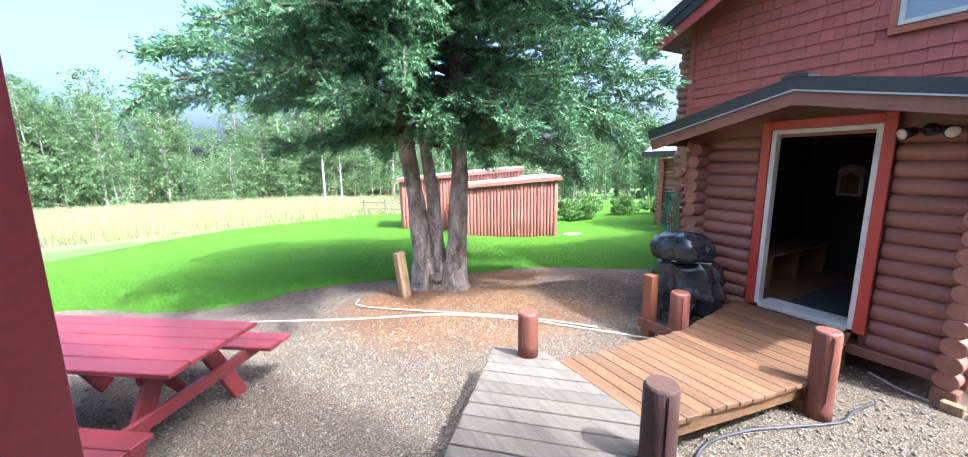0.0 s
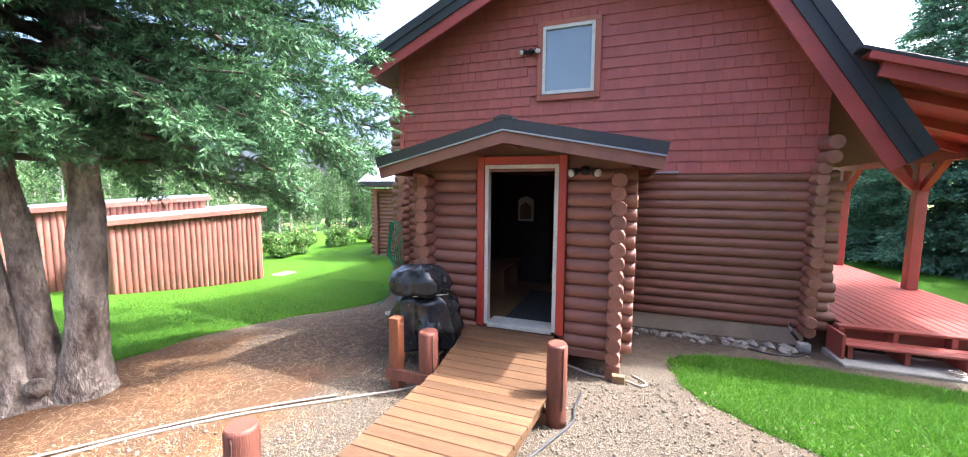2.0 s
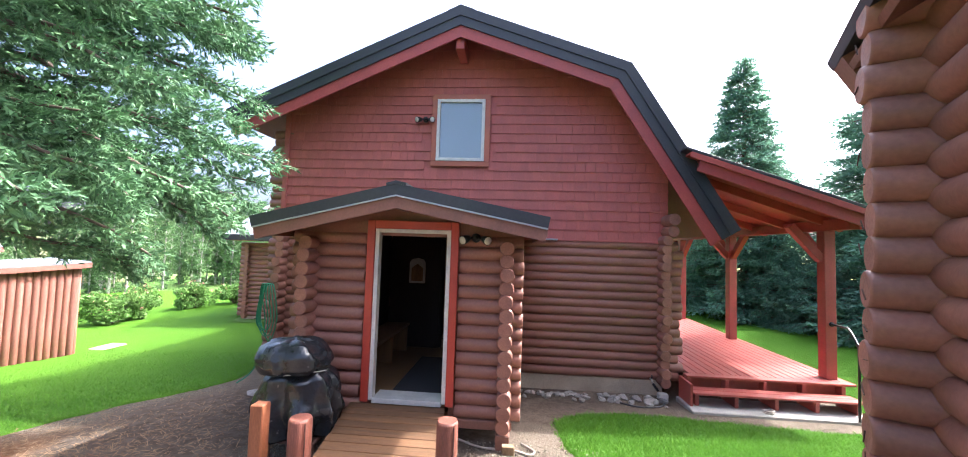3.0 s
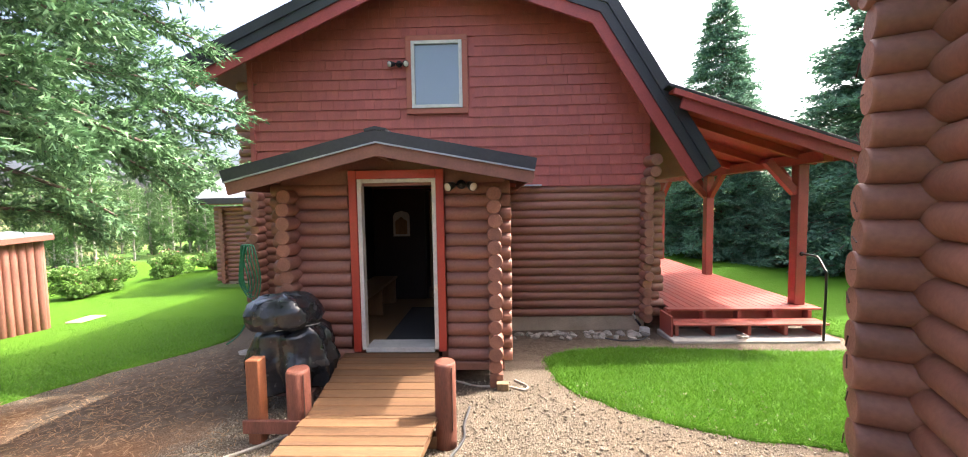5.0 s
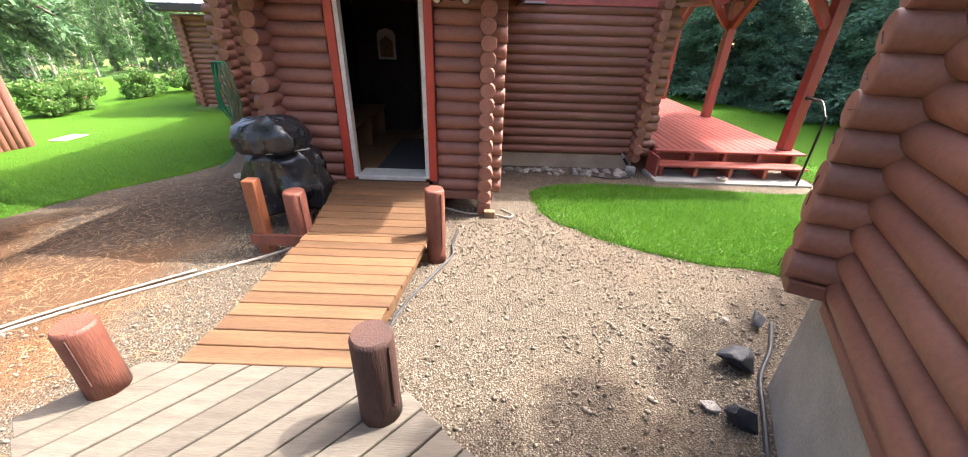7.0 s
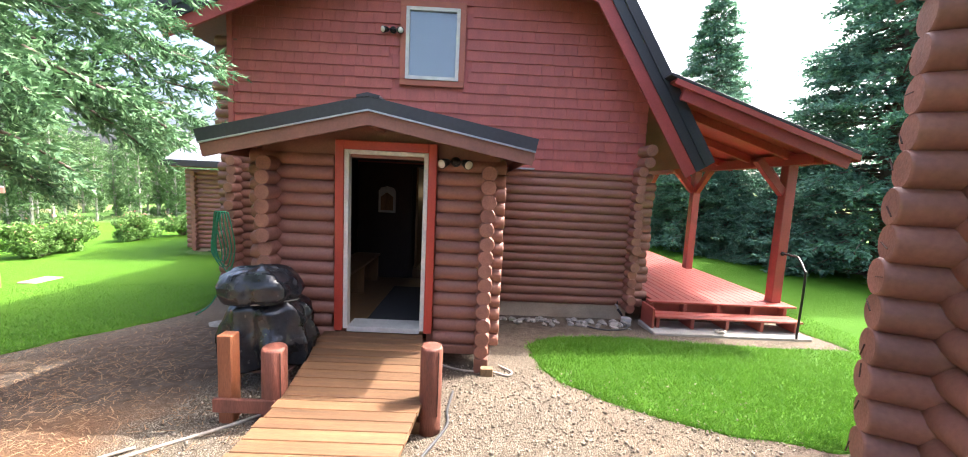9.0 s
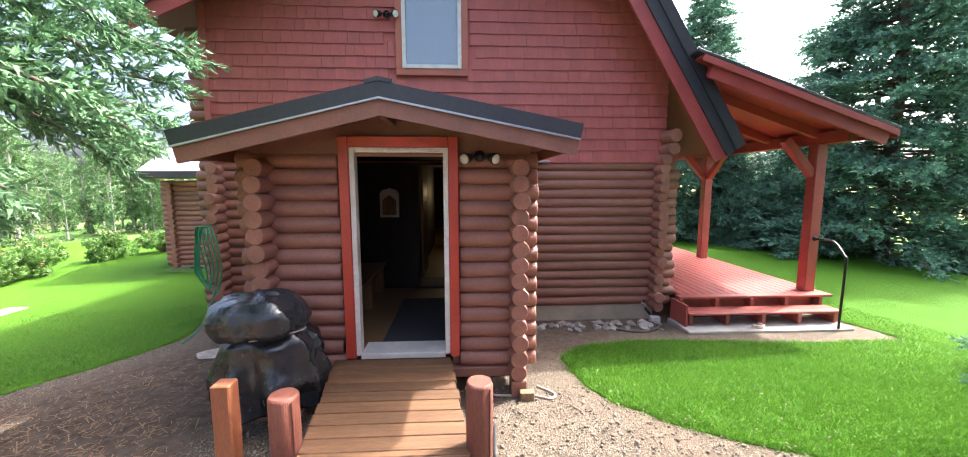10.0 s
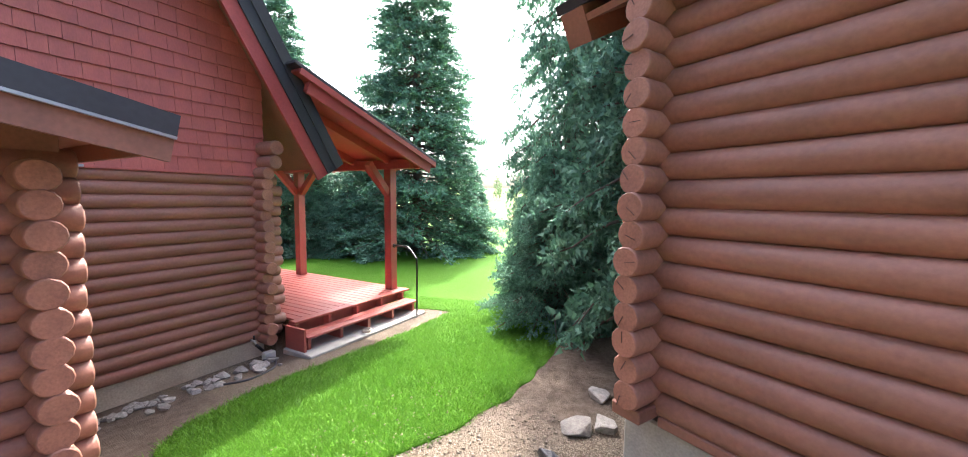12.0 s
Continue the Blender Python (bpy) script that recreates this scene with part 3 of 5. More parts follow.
def window(parent, x, y0, y1, z0, z1):
    w = part("window", box(x - 0.05, x - 0.0, y0, y1, z0, z0 + 0.10, 0.005), ORANGE, parent, "white framed window with orange-red trim")
    part("trim", box(x - 0.05, x, y0, y1, z1 - 0.10, z1, 0.005), ORANGE, w)
    part("trim", box(x - 0.048, x, y0, y0 + 0.10, z0 + 0.10, z1 - 0.10, 0.004), ORANGE, w)
    part("trim", box(x - 0.048, x, y1 - 0.10, y1, z0 + 0.10, z1 - 0.10, 0.004), ORANGE, w)
    a, b, c, d = y0 + 0.10, y1 - 0.10, z0 + 0.10, z1 - 0.10
    for q in ((a, a + 0.06, c, d), (b - 0.06, b, c, d)):
        part("window_frame", box(x - 0.07, x + 0.03, *q, 0.004), WHITE, w)
    for q in ((a + 0.06, b - 0.06, c, c + 0.06), (a + 0.06, b - 0.06, d - 0.06, d)):
        part("window_frame", box(x - 0.07, x + 0.03, *q, 0.004), WHITE, w)
    g = part("pane", box(x - 0.035, x - 0.029, a + 0.05, b - 0.05, c + 0.05, d - 0.05, 0), GLASS, w)
    g.visible_shadow = False
    part("blind", box(x - 0.012, x - 0.006, a + 0.05, b - 0.05, c + 0.05, d - 0.05, 0), BLIND, w)


window(house, FX, *WIN)


def flood_lamp(at, label, group):
    """Two swivelling flood lamps on a round wall plate."""
    x, y, z = at
    t = thing("flood_lamp", at, label, "wall lamp", group)
    tube("wall_plate", [(x, y, z), (x - 0.03, y, z)], 0.055, BLACKIRON, t, sides=16)
    tube("arm", [(x - 0.03, y, z), (x - 0.07, y, z)], 0.03, BLACKIRON, t, sides=10)
    for s in (-1, 1):
        d = Vector((-0.75, s * 0.55, -0.28)).normalized()
        a = Vector((x - 0.06, y + s * 0.03, z))
        b = a + Vector((0, s * 0.07, -0.01))
        tube("arm", [a, b], 0.013, BLACKIRON, t)
        h = tube("lamp_head", [b - d * 0.04, b - d * 0.02, b + d * 0.03, b + d * 0.085], [0.022, 0.036, 0.048, 0.056], BLACKIRON, t, sides=14)
        tube("bulb", [b + d * 0.075, b + d * 0.095, b + d * 0.104], [0.052, 0.045, 0.02], LAMPGLASS, h, "pale lamp glass", sides=14)


flood_lamp((FX - 0.02, 2.40, 4.62), "black twin flood lamp on the shingle gable", "flood lamps")

# south porch of the house
porch = thing("timber_porch", (10.5, -3.5, -0.3), "red timber porch with deck, posts and dark roof", "porch")
DZ = 0.20
y = YR - 0.30
while y > -4.88:
    part("deck_board", box(7.24, 14.0, y - 0.134, y - 0.002, DZ - 0.035, DZ, 0.004), DECK, porch)
    y -= 0.142
part("deck_board", box(7.08, 7.235, -4.92, YR - 0.2, DZ - 0.035, DZ + 0.002, 0.005), DECK, porch)
part("rim_joist", box(7.22, 7.26, -4.86, YR - 0.2, DZ - 0.22, DZ - 0.04, 0.004), DECK, porch)
part("rim_joist", box(7.27, 14.0, -4.90, -4.86, DZ - 0.22, DZ - 0.04, 0.004), DECK, porch)
steps = thing("porch_steps", (6.9, -3.5, -0.2), "red painted wooden porch steps on a concrete pad", "steps")
part("tread", box(6.74, 6.90, -4.78, -2.25, 0.0, 0.035, 0.006), DECK, steps)
part("tread", box(6.905, 7.07, -4.78, -2.25, 0.0, 0.035, 0.006), DECK, steps)
for k in range(5):
    yy = -4.72 + k * 0.6
    part("stringer", box(6.80, 7.215, yy - 0.03, yy + 0.03, -0.18, -0.004, 0.004), DECK, steps)
    part("stringer", box(7.08, 7.215, yy - 0.03, yy + 0.03, 0.0, 0.16, 0.004), DECK, steps)
part("end_board", box(6.76, 7.21, -2.24, -2.20, -0.22, 0.16, 0.004), DECK, steps)
tagged(part("step_pad", box(6.55, 7.2, -4.80, -2.15, -0.45, -0.182, 0.012), CONCRETE), "pale concrete slab under the porch steps", "slab", kind="structure")
for px in (7.40, 10.36, 13.2):
    py = -4.72
    p = part("post", box(px - 0.09, px + 0.09, py - 0.09, py + 0.09, DZ, 2.70, 0.008), BARGE, porch, "barn red timber post")
    for s in (-1, 1):
        if px + s * 0.6 > 6.9:
            part("brace", beam((px + s * 0.08, py, 2.2), (px + s * 0.62, py, 2.74), 0.12, 0.13, 0.006), BARGE, p)
    part("brace", beam((px, py + 0.08, 2.2), (px, py + 0.6, 2.78), 0.12, 0.13, 0.006), BARGE, p)
part("eave_beam", box(6.82, 14.2, -4.80, -4.64, 2.70, 2.885, 0.008), BARGE, porch)
SL = 0.3356
for px in (6.72, 7.4, 8.4, 9.4, 10.4, 11.4, 12.4, 13.4):
    part("rafter", beam((px, -5.0, 2.79), (px, -2.3, 2.79 + 2.70 * SL), 0.09, 0.20, 0.006), BARGE, porch)
part("porch_roof", beam((10.47, -5.12, 2.815), (10.47, -2.1, 2.815 + 3.02 * SL), 7.8, 0.04, 0.002), BARGE, porch, "red board roof lining")
part("roof_metal", beam((10.47, -5.14, 2.862), (10.47, -2.02, 2.862 + 3.12 * SL), 7.88, 0.045, 0.002), BLACKMETAL, porch, "dark metal porch roof")
part("fascia", beam((6.545, -5.12, 2.795), (6.545, -2.1, 2.795 + 3.02 * SL), 0.03, 0.09, 0.003), BARGE, porch)
part("barge_board", beam((6.60, -5.02, 2.72), (6.60, -2.25, 2.72 + 2.77 * SL), 0.04, 0.21, 0.004), BARGE, porch)
part("fascia", beam((6.56, -5.15, 2.79), (14.3, -5.15, 2.79), 0.03, 0.11, 0.003), BARGE, porch)
rail = thing("handrail", (6.5, -4.52, -0.18), "black iron pipe handrail beside the porch steps", "handrail")
tube("rail_pipe", smooth_path([(7.31, -4.72, 1.12), (7.0, -4.66, 1.13), (6.84, -4.62, 1.12), (6.60, -4.54, 0.96), (6.55, -4.53, 0.82), (6.55, -4.52, -0.18)], 5), 0.019, BLACKIRON, rail)
tube("wall_flange", [(7.31, -4.72, 1.12), (7.295, -4.717, 1.12)], 0.04, BLACKIRON, rail, sides=12)

# ---- entry annex ----
AX, AYR, AYL = 4.85, 0.72, 3.14
annex = thing("entry_annex", (6.1, 1.9, 0), "brown log entry annex with low gabled roof", "entry")
AP = 0.155
azs = [0.27 + AP * i for i in range(14)]
DOOR = (1.40, 2.33, 0.36, 2.40)
aw = part("front_wall", box(AX + 0.08, AX + 0.2, AYR, DOOR[0] - 0.02, 0.2, 2.45, 0), LOG, annex)
part("wall_core", box(AX + 0.08, AX + 0.2, DOOR[1] + 0.02, AYL, 0.2, 2.45, 0), LOG, aw)
part("wall_core", box(AX + 0.08, AX + 0.2, DOOR[0] - 0.02, DOOR[1] + 0.02, 2.41, 2.8, 0), LOG, aw)
as_ = part("south_wall", box(AX + 0.2, FX + 0.06, AYR + 0.02, AYR + 0.14, 0.15, 2.5, 0), LOG, annex)
an = part("north_wall", box(AX + 0.2, FX + 0.06, AYL - 0.14, AYL - 0.02, 0.15, 2.5, 0), LOG, annex)
for i, z in enumerate(azs):
    rnd = random.Random(i + 7)
    place("log", log_mesh(1.31 - 0.53, 0.086, i % 3), aw, (AX + 0.086, 0.53 + rnd.uniform(-0.012, 0.004), z), rot=TURN_Y)
    place("log", log_mesh(3.36 - 2.42, 0.086, i % 3), aw, (AX + 0.086, 2.42 + rnd.uniform(-0.003, 0.05), z), rot=TURN_Y)
    place("log", log_mesh(2.7, 0.086, i % 3), as_, (AX - 0.17 + rnd.uniform(-0.02, 0.02), AYR, z - 0.5 * AP))
    place("log", log_mesh(2.7, 0.086, i % 3), an, (AX - 0.19 + rnd.uniform(-0.05, 0.03), AYL, z - 0.5 * AP))
part("sill_beam", box(AX - 0.02, AX + 0.18, 0.62, 3.3, 0.10, 0.20, 0.008), BROWN, annex)
part("gable_board", prism([(0.60, 2.32), (0.60, 2.44), (1.92, 2.70), (3.26, 2.42), (3.26, 2.32)], AX + 0.03, AX + 0.078), BROWN, annex)
part("corner_pier", box(AX - 0.16, AX + 0.0, 0.64, 0.80, -0.2, 0.11, 0.01), BROWN, annex, "dark timber pier")
part("corner_pier", box(AX - 0.16, AX + 0.0, 3.06, 3.22, -0.2, 0.11, 0.01), BROWN, annex)
tagged(part("pale_block", box(AX - 0.25, AX - 0.17, 0.58, 0.72, -0.12, 0.04, 0.008), STUMPWOOD), "pale offcut of timber by the annex corner", "wood block")
AROOF = [(3.55, 2.46), (1.92, 2.85), (0.28, 2.53)]
ar = part("roof", band(AROOF, 0.0, 0.05, 4.27, 7.40), BLACKMETAL, annex, "dark metal annex roof")
part("soffit", band(AROOF, 0.054, 0.085, 4.29, 7.39), BROWN, ar, "brown plywood soffit")
part("rake_trim", band(AROOF, -0.012, 0.105, 4.245, 4.268), BLACKMETAL, ar)
part("rake_edge", band(AROOF, 0.107, 0.122, 4.24, 4.262), GREYMETAL, ar, "pale metal drip edge")
part("barge_board", band(AROOF, 0.10, 0.245, 4.27, 4.305), BROWN, ar, "brown barge board")
part("eave_board", box(4.31, 7.38, 0.30, 0.33, 2.34, 2.47, 0.004), BROWN, ar)
part("eave_board", box(4.31, 7.38, 3.50, 3.53, 2.27, 2.40, 0.004), BROWN, ar)
part("ridge_cap", band([(2.02, 2.83), (1.92, 2.856), (1.81, 2.835)], -0.035, -0.003, 4.235, 7.4), BLACKMETAL, ar)
part("ridge_rafter", box(4.31, 4.85, 1.89, 1.95, 2.60, 2.70, 0.004), BROWN, ar)
part("flashing", box(7.24, 7.34, -0.12, 0.34, 2.395, 2.425, 0.004), GREYMETAL, ar, "pale metal flashing at the eave")
dr = part("door_frame", box(AX - 0.03, AX + 0.075, DOOR[0], DOOR[0] + 0.05, DOOR[2], DOOR[3], 0.004), WHITE, annex, "worn white door frame")
part("jamb", box(AX - 0.03, AX + 0.075, DOOR[1] - 0.05, DOOR[1], DOOR[2], DOOR[3], 0.004), WHITE, dr)
part("head", box(AX - 0.03, AX + 0.075, DOOR[0] + 0.05, DOOR[1] - 0.05, DOOR[3] - 0.045, DOOR[3], 0.004), WHITE, dr)
part("threshold", box(AX - 0.05, AX + 0.24, DOOR[0] + 0.05, DOOR[1] - 0.05, DOOR[2] - 0.03, DOOR[2] + 0.03, 0.006), PALE, dr, "pale metal threshold")
dt = part("door_trim", box(AX - 0.05, AX - 0.015, DOOR[0] - 0.095, DOOR[0] - 0.002, 0.34, 2.50, 0.005), RED, annex, "bright red door trim")
part("side_board", box(AX - 0.05, AX - 0.015, DOOR[1] + 0.002, DOOR[1] + 0.095, 0.34, 2.50, 0.005), RED, dt)
part("head_board", box(AX - 0.052, AX - 0.015, DOOR[0], DOOR[1], 2.402, 2.50, 0.005), RED, dt)
flood_lamp((AX - 0.01, 1.10, 2.32), "black twin flood lamp beside the entry door", "flood lamps")

# inside the annex and the hall beyond
tagged(part("floor", box(AX + 0.2, FX + 0.06, AYR + 0.14, AYL - 0.14, 0.24, 0.34, 0), TANWOOD), "worn wooden floor of the entry", "floor", kind="structure")
tagged(part("ceiling", box(AX + 0.2, FX, AYR + 0.14, AYL - 0.14, 2.42, 2.46, 0), NEARBLACK), "dark ceiling of the entry", "ceiling", kind="structure")
part("lining", box(AX + 0.21, FX, AYL - 0.17, AYL - 0.145, 0.34, 2.42, 0), NEARBLACK, an)
part("lining", box(AX + 0.21, FX, AYR + 0.145, AYR + 0.17, 0.34, 2.42, 0), NEARBLACK, as_)
part("lining", box(FX + 0.02, FX + 0.065, 2.02, AYL - 0.17, 0.34, 2.42, 0), NEARBLACK, front)
part("lining", box(FX + 0.02, FX + 0.065, AYR + 0.17, 1.08, 0.34, 2.42, 0), NEARBLACK, front)
tagged(part("doormat", box(5.12, 6.75, 1.15, 2.15, 0.342, 0.362, 0.006), MAT), "dark grey ribbed mat inside the door", "mat")
bench = thing("entry_bench", (6.2, 2.72, 0.34), "plain wooden bench along the entry wall", "bench")
part("seat", box(5.5, 7.2, 2.50, 2.92, 0.78, 0.82, 0.006), TANWOOD, bench)
for bx in (5.55, 6.3, 7.1):
    part("leg", box(bx, bx + 0.05, 2.52, 2.90, 0.345, 0.78, 0.005), TANWOOD, bench)
plaque = thing("wall_plaque", (FX + 0.01, 2.45, 1.75), "pale arched plaque hanging on the dark wall", "plaque")
part("board", prism([(2.30, 1.52), (2.30, 1.90), (2.34, 1.96), (2.45, 1.99), (2.56, 1.96), (2.60, 1.90), (2.60, 1.52)], FX - 0.012, FX + 0.018), PALE, plaque)
part("picture", prism([(2.34, 1.56), (2.34, 1.80), (2.45, 1.88), (2.56, 1.80), (2.56, 1.56)], FX - 0.016, FX - 0.0125), STUMPWOOD, plaque)
hall = part("hall_floor", box(FX + 0.22, 15.2, 0.2, 3.2, 0.30, 0.46, 0), TANWOOD, house)
part("hall_wall", box(FX + 0.23, 11.5, 2.04, 2.12, 0.46, 2.5, 0), NEARBLACK, house)
part("hall_wall", box(FX + 0.23, 15.2, 0.55, 0.63, 0.46, 2.5, 0), NEARBLACK, house)
part("hall_wall", box(15.1, 15.2, 0.3, 5.0, 0.46, 2.5, 0), NEARBLACK, house)
part("hall_ceiling", box(FX + 0.23, 15.2, 0.3, 5.0, 2.5, 2.55, 0), NEARBLACK, house)
tagged(part("door_1", box(FX + 0.26, FX + 1.06, 1.94, 1.98, 0.47, 2.35, 0.005), TANWOOD), "open pine door standing against the hall wall", "door", kind="structure")
lampt = thing("table_lamp", (11.0, 1.55, 0.46), "lit amber table lamp in the hall", "lamp")
tube("lamp_base", [(11.0, 1.55, 0.46), (11.0, 1.55, 0.5), (11.0, 1.55, 1.5)], [0.14, 0.03, 0.02], BLACKIRON, lampt)
tube("shade", [(11.0, 1.55, 1.5), (11.0, 1.55, 1.74)], [0.14, 0.08], WARM, lampt, "lit amber lamp shade", sides=14)
bulb = new("lamp_light", bpy.data.lights.new("lamp_light", "POINT"))
bulb.data.energy, bulb.data.color, bulb.data.shadow_soft_size = 1.2, (1.0, 0.7, 0.35), 0.08
bulb.location = (11.0, 1.55, 1.85)

# ---- boardwalk and ramp ----
D, Nn, O = Vector((0.67, 0.742, 0)), Vector((0.742, -0.67, 0)), Vector((0.73, 2.02, 0))
PZ = 0.42


def boardwalk():
    w = thing("boardwalk", (0.4, 0.9, 0), "weathered grey plank boardwalk", "boardwalk")
    t, rnd = 1.03, random.Random(3)
    while t > -4.6:
        a = t - 0.142
        bm = bmesh.new()
        outline = []
        for tt in (t - 0.005, a + 0.004):
            p0 = O + D * tt + Nn * rnd.uniform(-0.012, 0.012)
            far = (1.765 - (O + D * tt).x) / Nn.x
            p1 = O + D * tt + Nn * (min(1.32 + rnd.uniform(-0.01, 0.01), far) if tt > -1.2 else 1.32)
            outline.append((p0, p1))
        (a0, a1), (b0, b1) = outline
        if (a1 - a0).length < 0.05:
            t = a
            continue
        prism([(a0.x, a0.y), (a1.x, a1.y), (b1.x, b1.y), (b0.x, b0.y)], PZ - 0.038 + rnd.uniform(-0.003, 0.003), PZ + rnd.uniform(-0.003, 0.003), bm, "z")
        bmesh.ops.bevel(bm, geom=bm.edges[:], offset=0.004, segments=1, affect="EDGES")
        ob = part("plank", bm, GREYWOOD, w)
        t = a
    for s in (0.10, 1.18):
        part("joist", beam(O + D * -4.5 + Nn * s + Vector((0, 0, PZ - 0.12)), O + D * (0.95 if s < 1 else -0.15) + Nn * s + Vector((0, 0, PZ - 0.12)), 0.05, 0.15, 0.004), GREYWOOD, w)
    part("end_joist", beam((1.70, 2.30, PZ - 0.12), (1.70, 1.2, PZ - 0.12), 0.05, 0.15, 0.004), GREYWOOD, w)
    for s, t in ((0.1, 0.7), (0.1, -1.5), (1.18, -0.4), (1.18, -2.4), (0.1, -3.8), (1.18, -4.2)):
        p = O + D * t + Nn * s
        part("pier", box(p.x - 0.07, p.x + 0.07, p.y - 0.07, p.y + 0.07, -0.1, PZ - 0.19, 0.006), GREYWOOD, w)
    return w


def ramp():
    w = thing("entry_ramp", (3.2, 1.85, 0), "brown plank ramp leading to the entry door", "ramp")
    rnd = random.Random(8)
    K, E = 3.55, 4.83

    def line(x):
        if x < K:
            f = (x - 1.77) / (K - 1.77)
            return 1.345 - 0.12 * f, 2.29 + 0.09 * f, PZ - 0.004 - 0.155 * f
        f = (x - K) / (E - K)
        return 1.225 + 0.17 * f, 2.38 + 0.17 * f, PZ - 0.159 + 0.06 * f

    x = 1.772
    while x < E - 0.03:
        x2 = min(x + 0.1425, E)
        if x < K < x2 + 0.04:
            x2 = K
        (r0, l0, z0), (r1, l1, z1) = line(x + 0.003), line(x2 - 0.006)
        j0, j1 = rnd.uniform(-0.01, 0.012), rnd.uniform(-0.012, 0.01)
        bm = bmesh.new()
        v = [bm.verts.new(p) for p in ((x + 0.003, r0 + j0, z0 - 0.038), (x2 - 0.006, r1 + j0, z1 - 0.038), (x2 - 0.006, l1 + j1, z1 - 0.038), (x + 0.003, l0 + j1, z0 - 0.038),
                                      (x + 0.003, r0 + j0, z0), (x2 - 0.006, r1 + j0, z1), (x2 - 0.006, l1 + j1, z1), (x + 0.003, l0 + j1, z0))]
        for q in ((3, 2, 1, 0), (4, 5, 6, 7), (0, 1, 5, 4), (1, 2, 6, 5), (2, 3, 7, 6), (3, 0, 4, 7)):
            bm.faces.new([v[k] for k in q])
        bmesh.ops.bevel(bm, geom=bm.edges[:], offset=0.004, segments=1, affect="EDGES")
        part("plank", bm, RAMPWOOD, w)
        x = x2
    for s in (0, 1):
        a, k, e = line(1.8), line(K), line(E)
        ya, yk, ye = (q[s] + (0.06 if s == 0 else -0.06) for q in (a, k, e))
        part("joist", beam((1.8, ya, a[2] - 0.105), (K, yk, k[2] - 0.105), 0.04, 0.13, 0.004), RAMPWOOD, w)
        part("joist", beam((K + 0.003, yk, k[2] - 0.105), (E, ye, e[2] - 0.105), 0.04, 0.13, 0.004), RAMPWOOD, w)
        part("pier", box(K - 0.05, K + 0.05, yk - 0.05, yk + 0.05, -0.15, k[2] - 0.17, 0.004), RAMPWOOD, w)
        part("pier", box(E - 0.15, E - 0.05, ye - 0.05, ye + 0.05, -0.25, e[2] - 0.17, 0.004), RAMPWOOD, w)
    return w


boardwalk()
ramp()


def bollard(at, top, radius, mat, label, lean=(0, 0)):
    """A peeled round post with a chamfered, checked top."""
    x, y, z = at
    rnd = random.Random(int(x * 100))
    bm = bmesh.new()
    rings, s = [], 20
    hs = [z, z + 0.12, (z + top) / 2, top - 0.025, top]
    for i, h in enumerate(hs):
        r = radius * (1.03, 1.0, 0.99, 0.985, 0.86)[i]
        f = (h - z) / (top - z)
        rings.append([bm.verts.new((x + lean[0] * f + r * (1 + 0.02 * math.sin(3 * k + i * 0.2)) * math.cos(2 * math.pi * k / s), y + lean[1] * f + r * math.sin(2 * math.pi * k / s), h)) for k in range(s)])
    for a, b in zip(rings, rings[1:]):
        for k in range(s):
            q = bm.faces.new((a[k], a[(k + 1) % s], b[(k + 1) % s], b[k]))
            q.smooth = True
    bm.faces.new(rings[-1])
    bm.faces.new(rings[0][::-1])
    t = thing("bollard_post", at, label, "post", "round posts along the boardwalk")
    p = part("post", bm, mat, t)
    a = rnd.uniform(3.4, 4.2)
    c, sn = math.cos(a), math.sin(a)
    part("crack", beam((x + c * radius * 0.985, y + sn * radius * 0.985, top - 0.03), (x + c * radius * 1.0, y + sn * radius * 1.0, z + (top - z) * 0.25), 0.006, 0.014, 0.0, up=(c, sn, 0)), POSTDARK, p)
    return t


bollard((1.604, 2.51, PZ - 0.003), 0.815, 0.088, POST, "red-brown round post at the boardwalk corner")
bollard((1.525, 1.14, PZ - 0.003), 0.90, 0.095, POSTDARK, "dark cracked round post at the boardwalk corner")
bollard((3.56, 1.16, -0.04), 0.738, 0.093, POST, "tall red-brown round post beside the ramp")
bollard((3.63, 2.49, -0.04), 0.645, 0.102, POST, "red-brown round post beside the ramp")

# ---- the near cabin: built square to itself, then turned to stand beside the boardwalk ----
cabin = thing("log_cabin", (0, 0, 0), "brown log cabin on a concrete footing", "cabin")
cw = part("north_wall", box(-1.62, -0.1, -0.42, -0.30, 0.7, 3.45, 0), LOG, cabin)
ce = part("east_wall", box(-0.07, 0.05, -6.0, -0.32, 0.7, 3.45, 0), LOG, cabin)
part("porch_wall", box(-1.7, -1.6, -2.6, -0.30, 0.0, 3.3, 0), LOG, cabin)
part("porch_wall", box(-7.0, -1.7, -2.7, -2.6, 0.0, 3.3, 0), LOG, cabin)
part("west_wall", box(-7.1, -7.0, -6.0, -0.25, 0.0, 3.3, 0), LOG, cabin)
part("south_wall", box(-7.1, 0.0, -6.1, -6.0, 0.0, 3.45, 0), LOG, cabin)
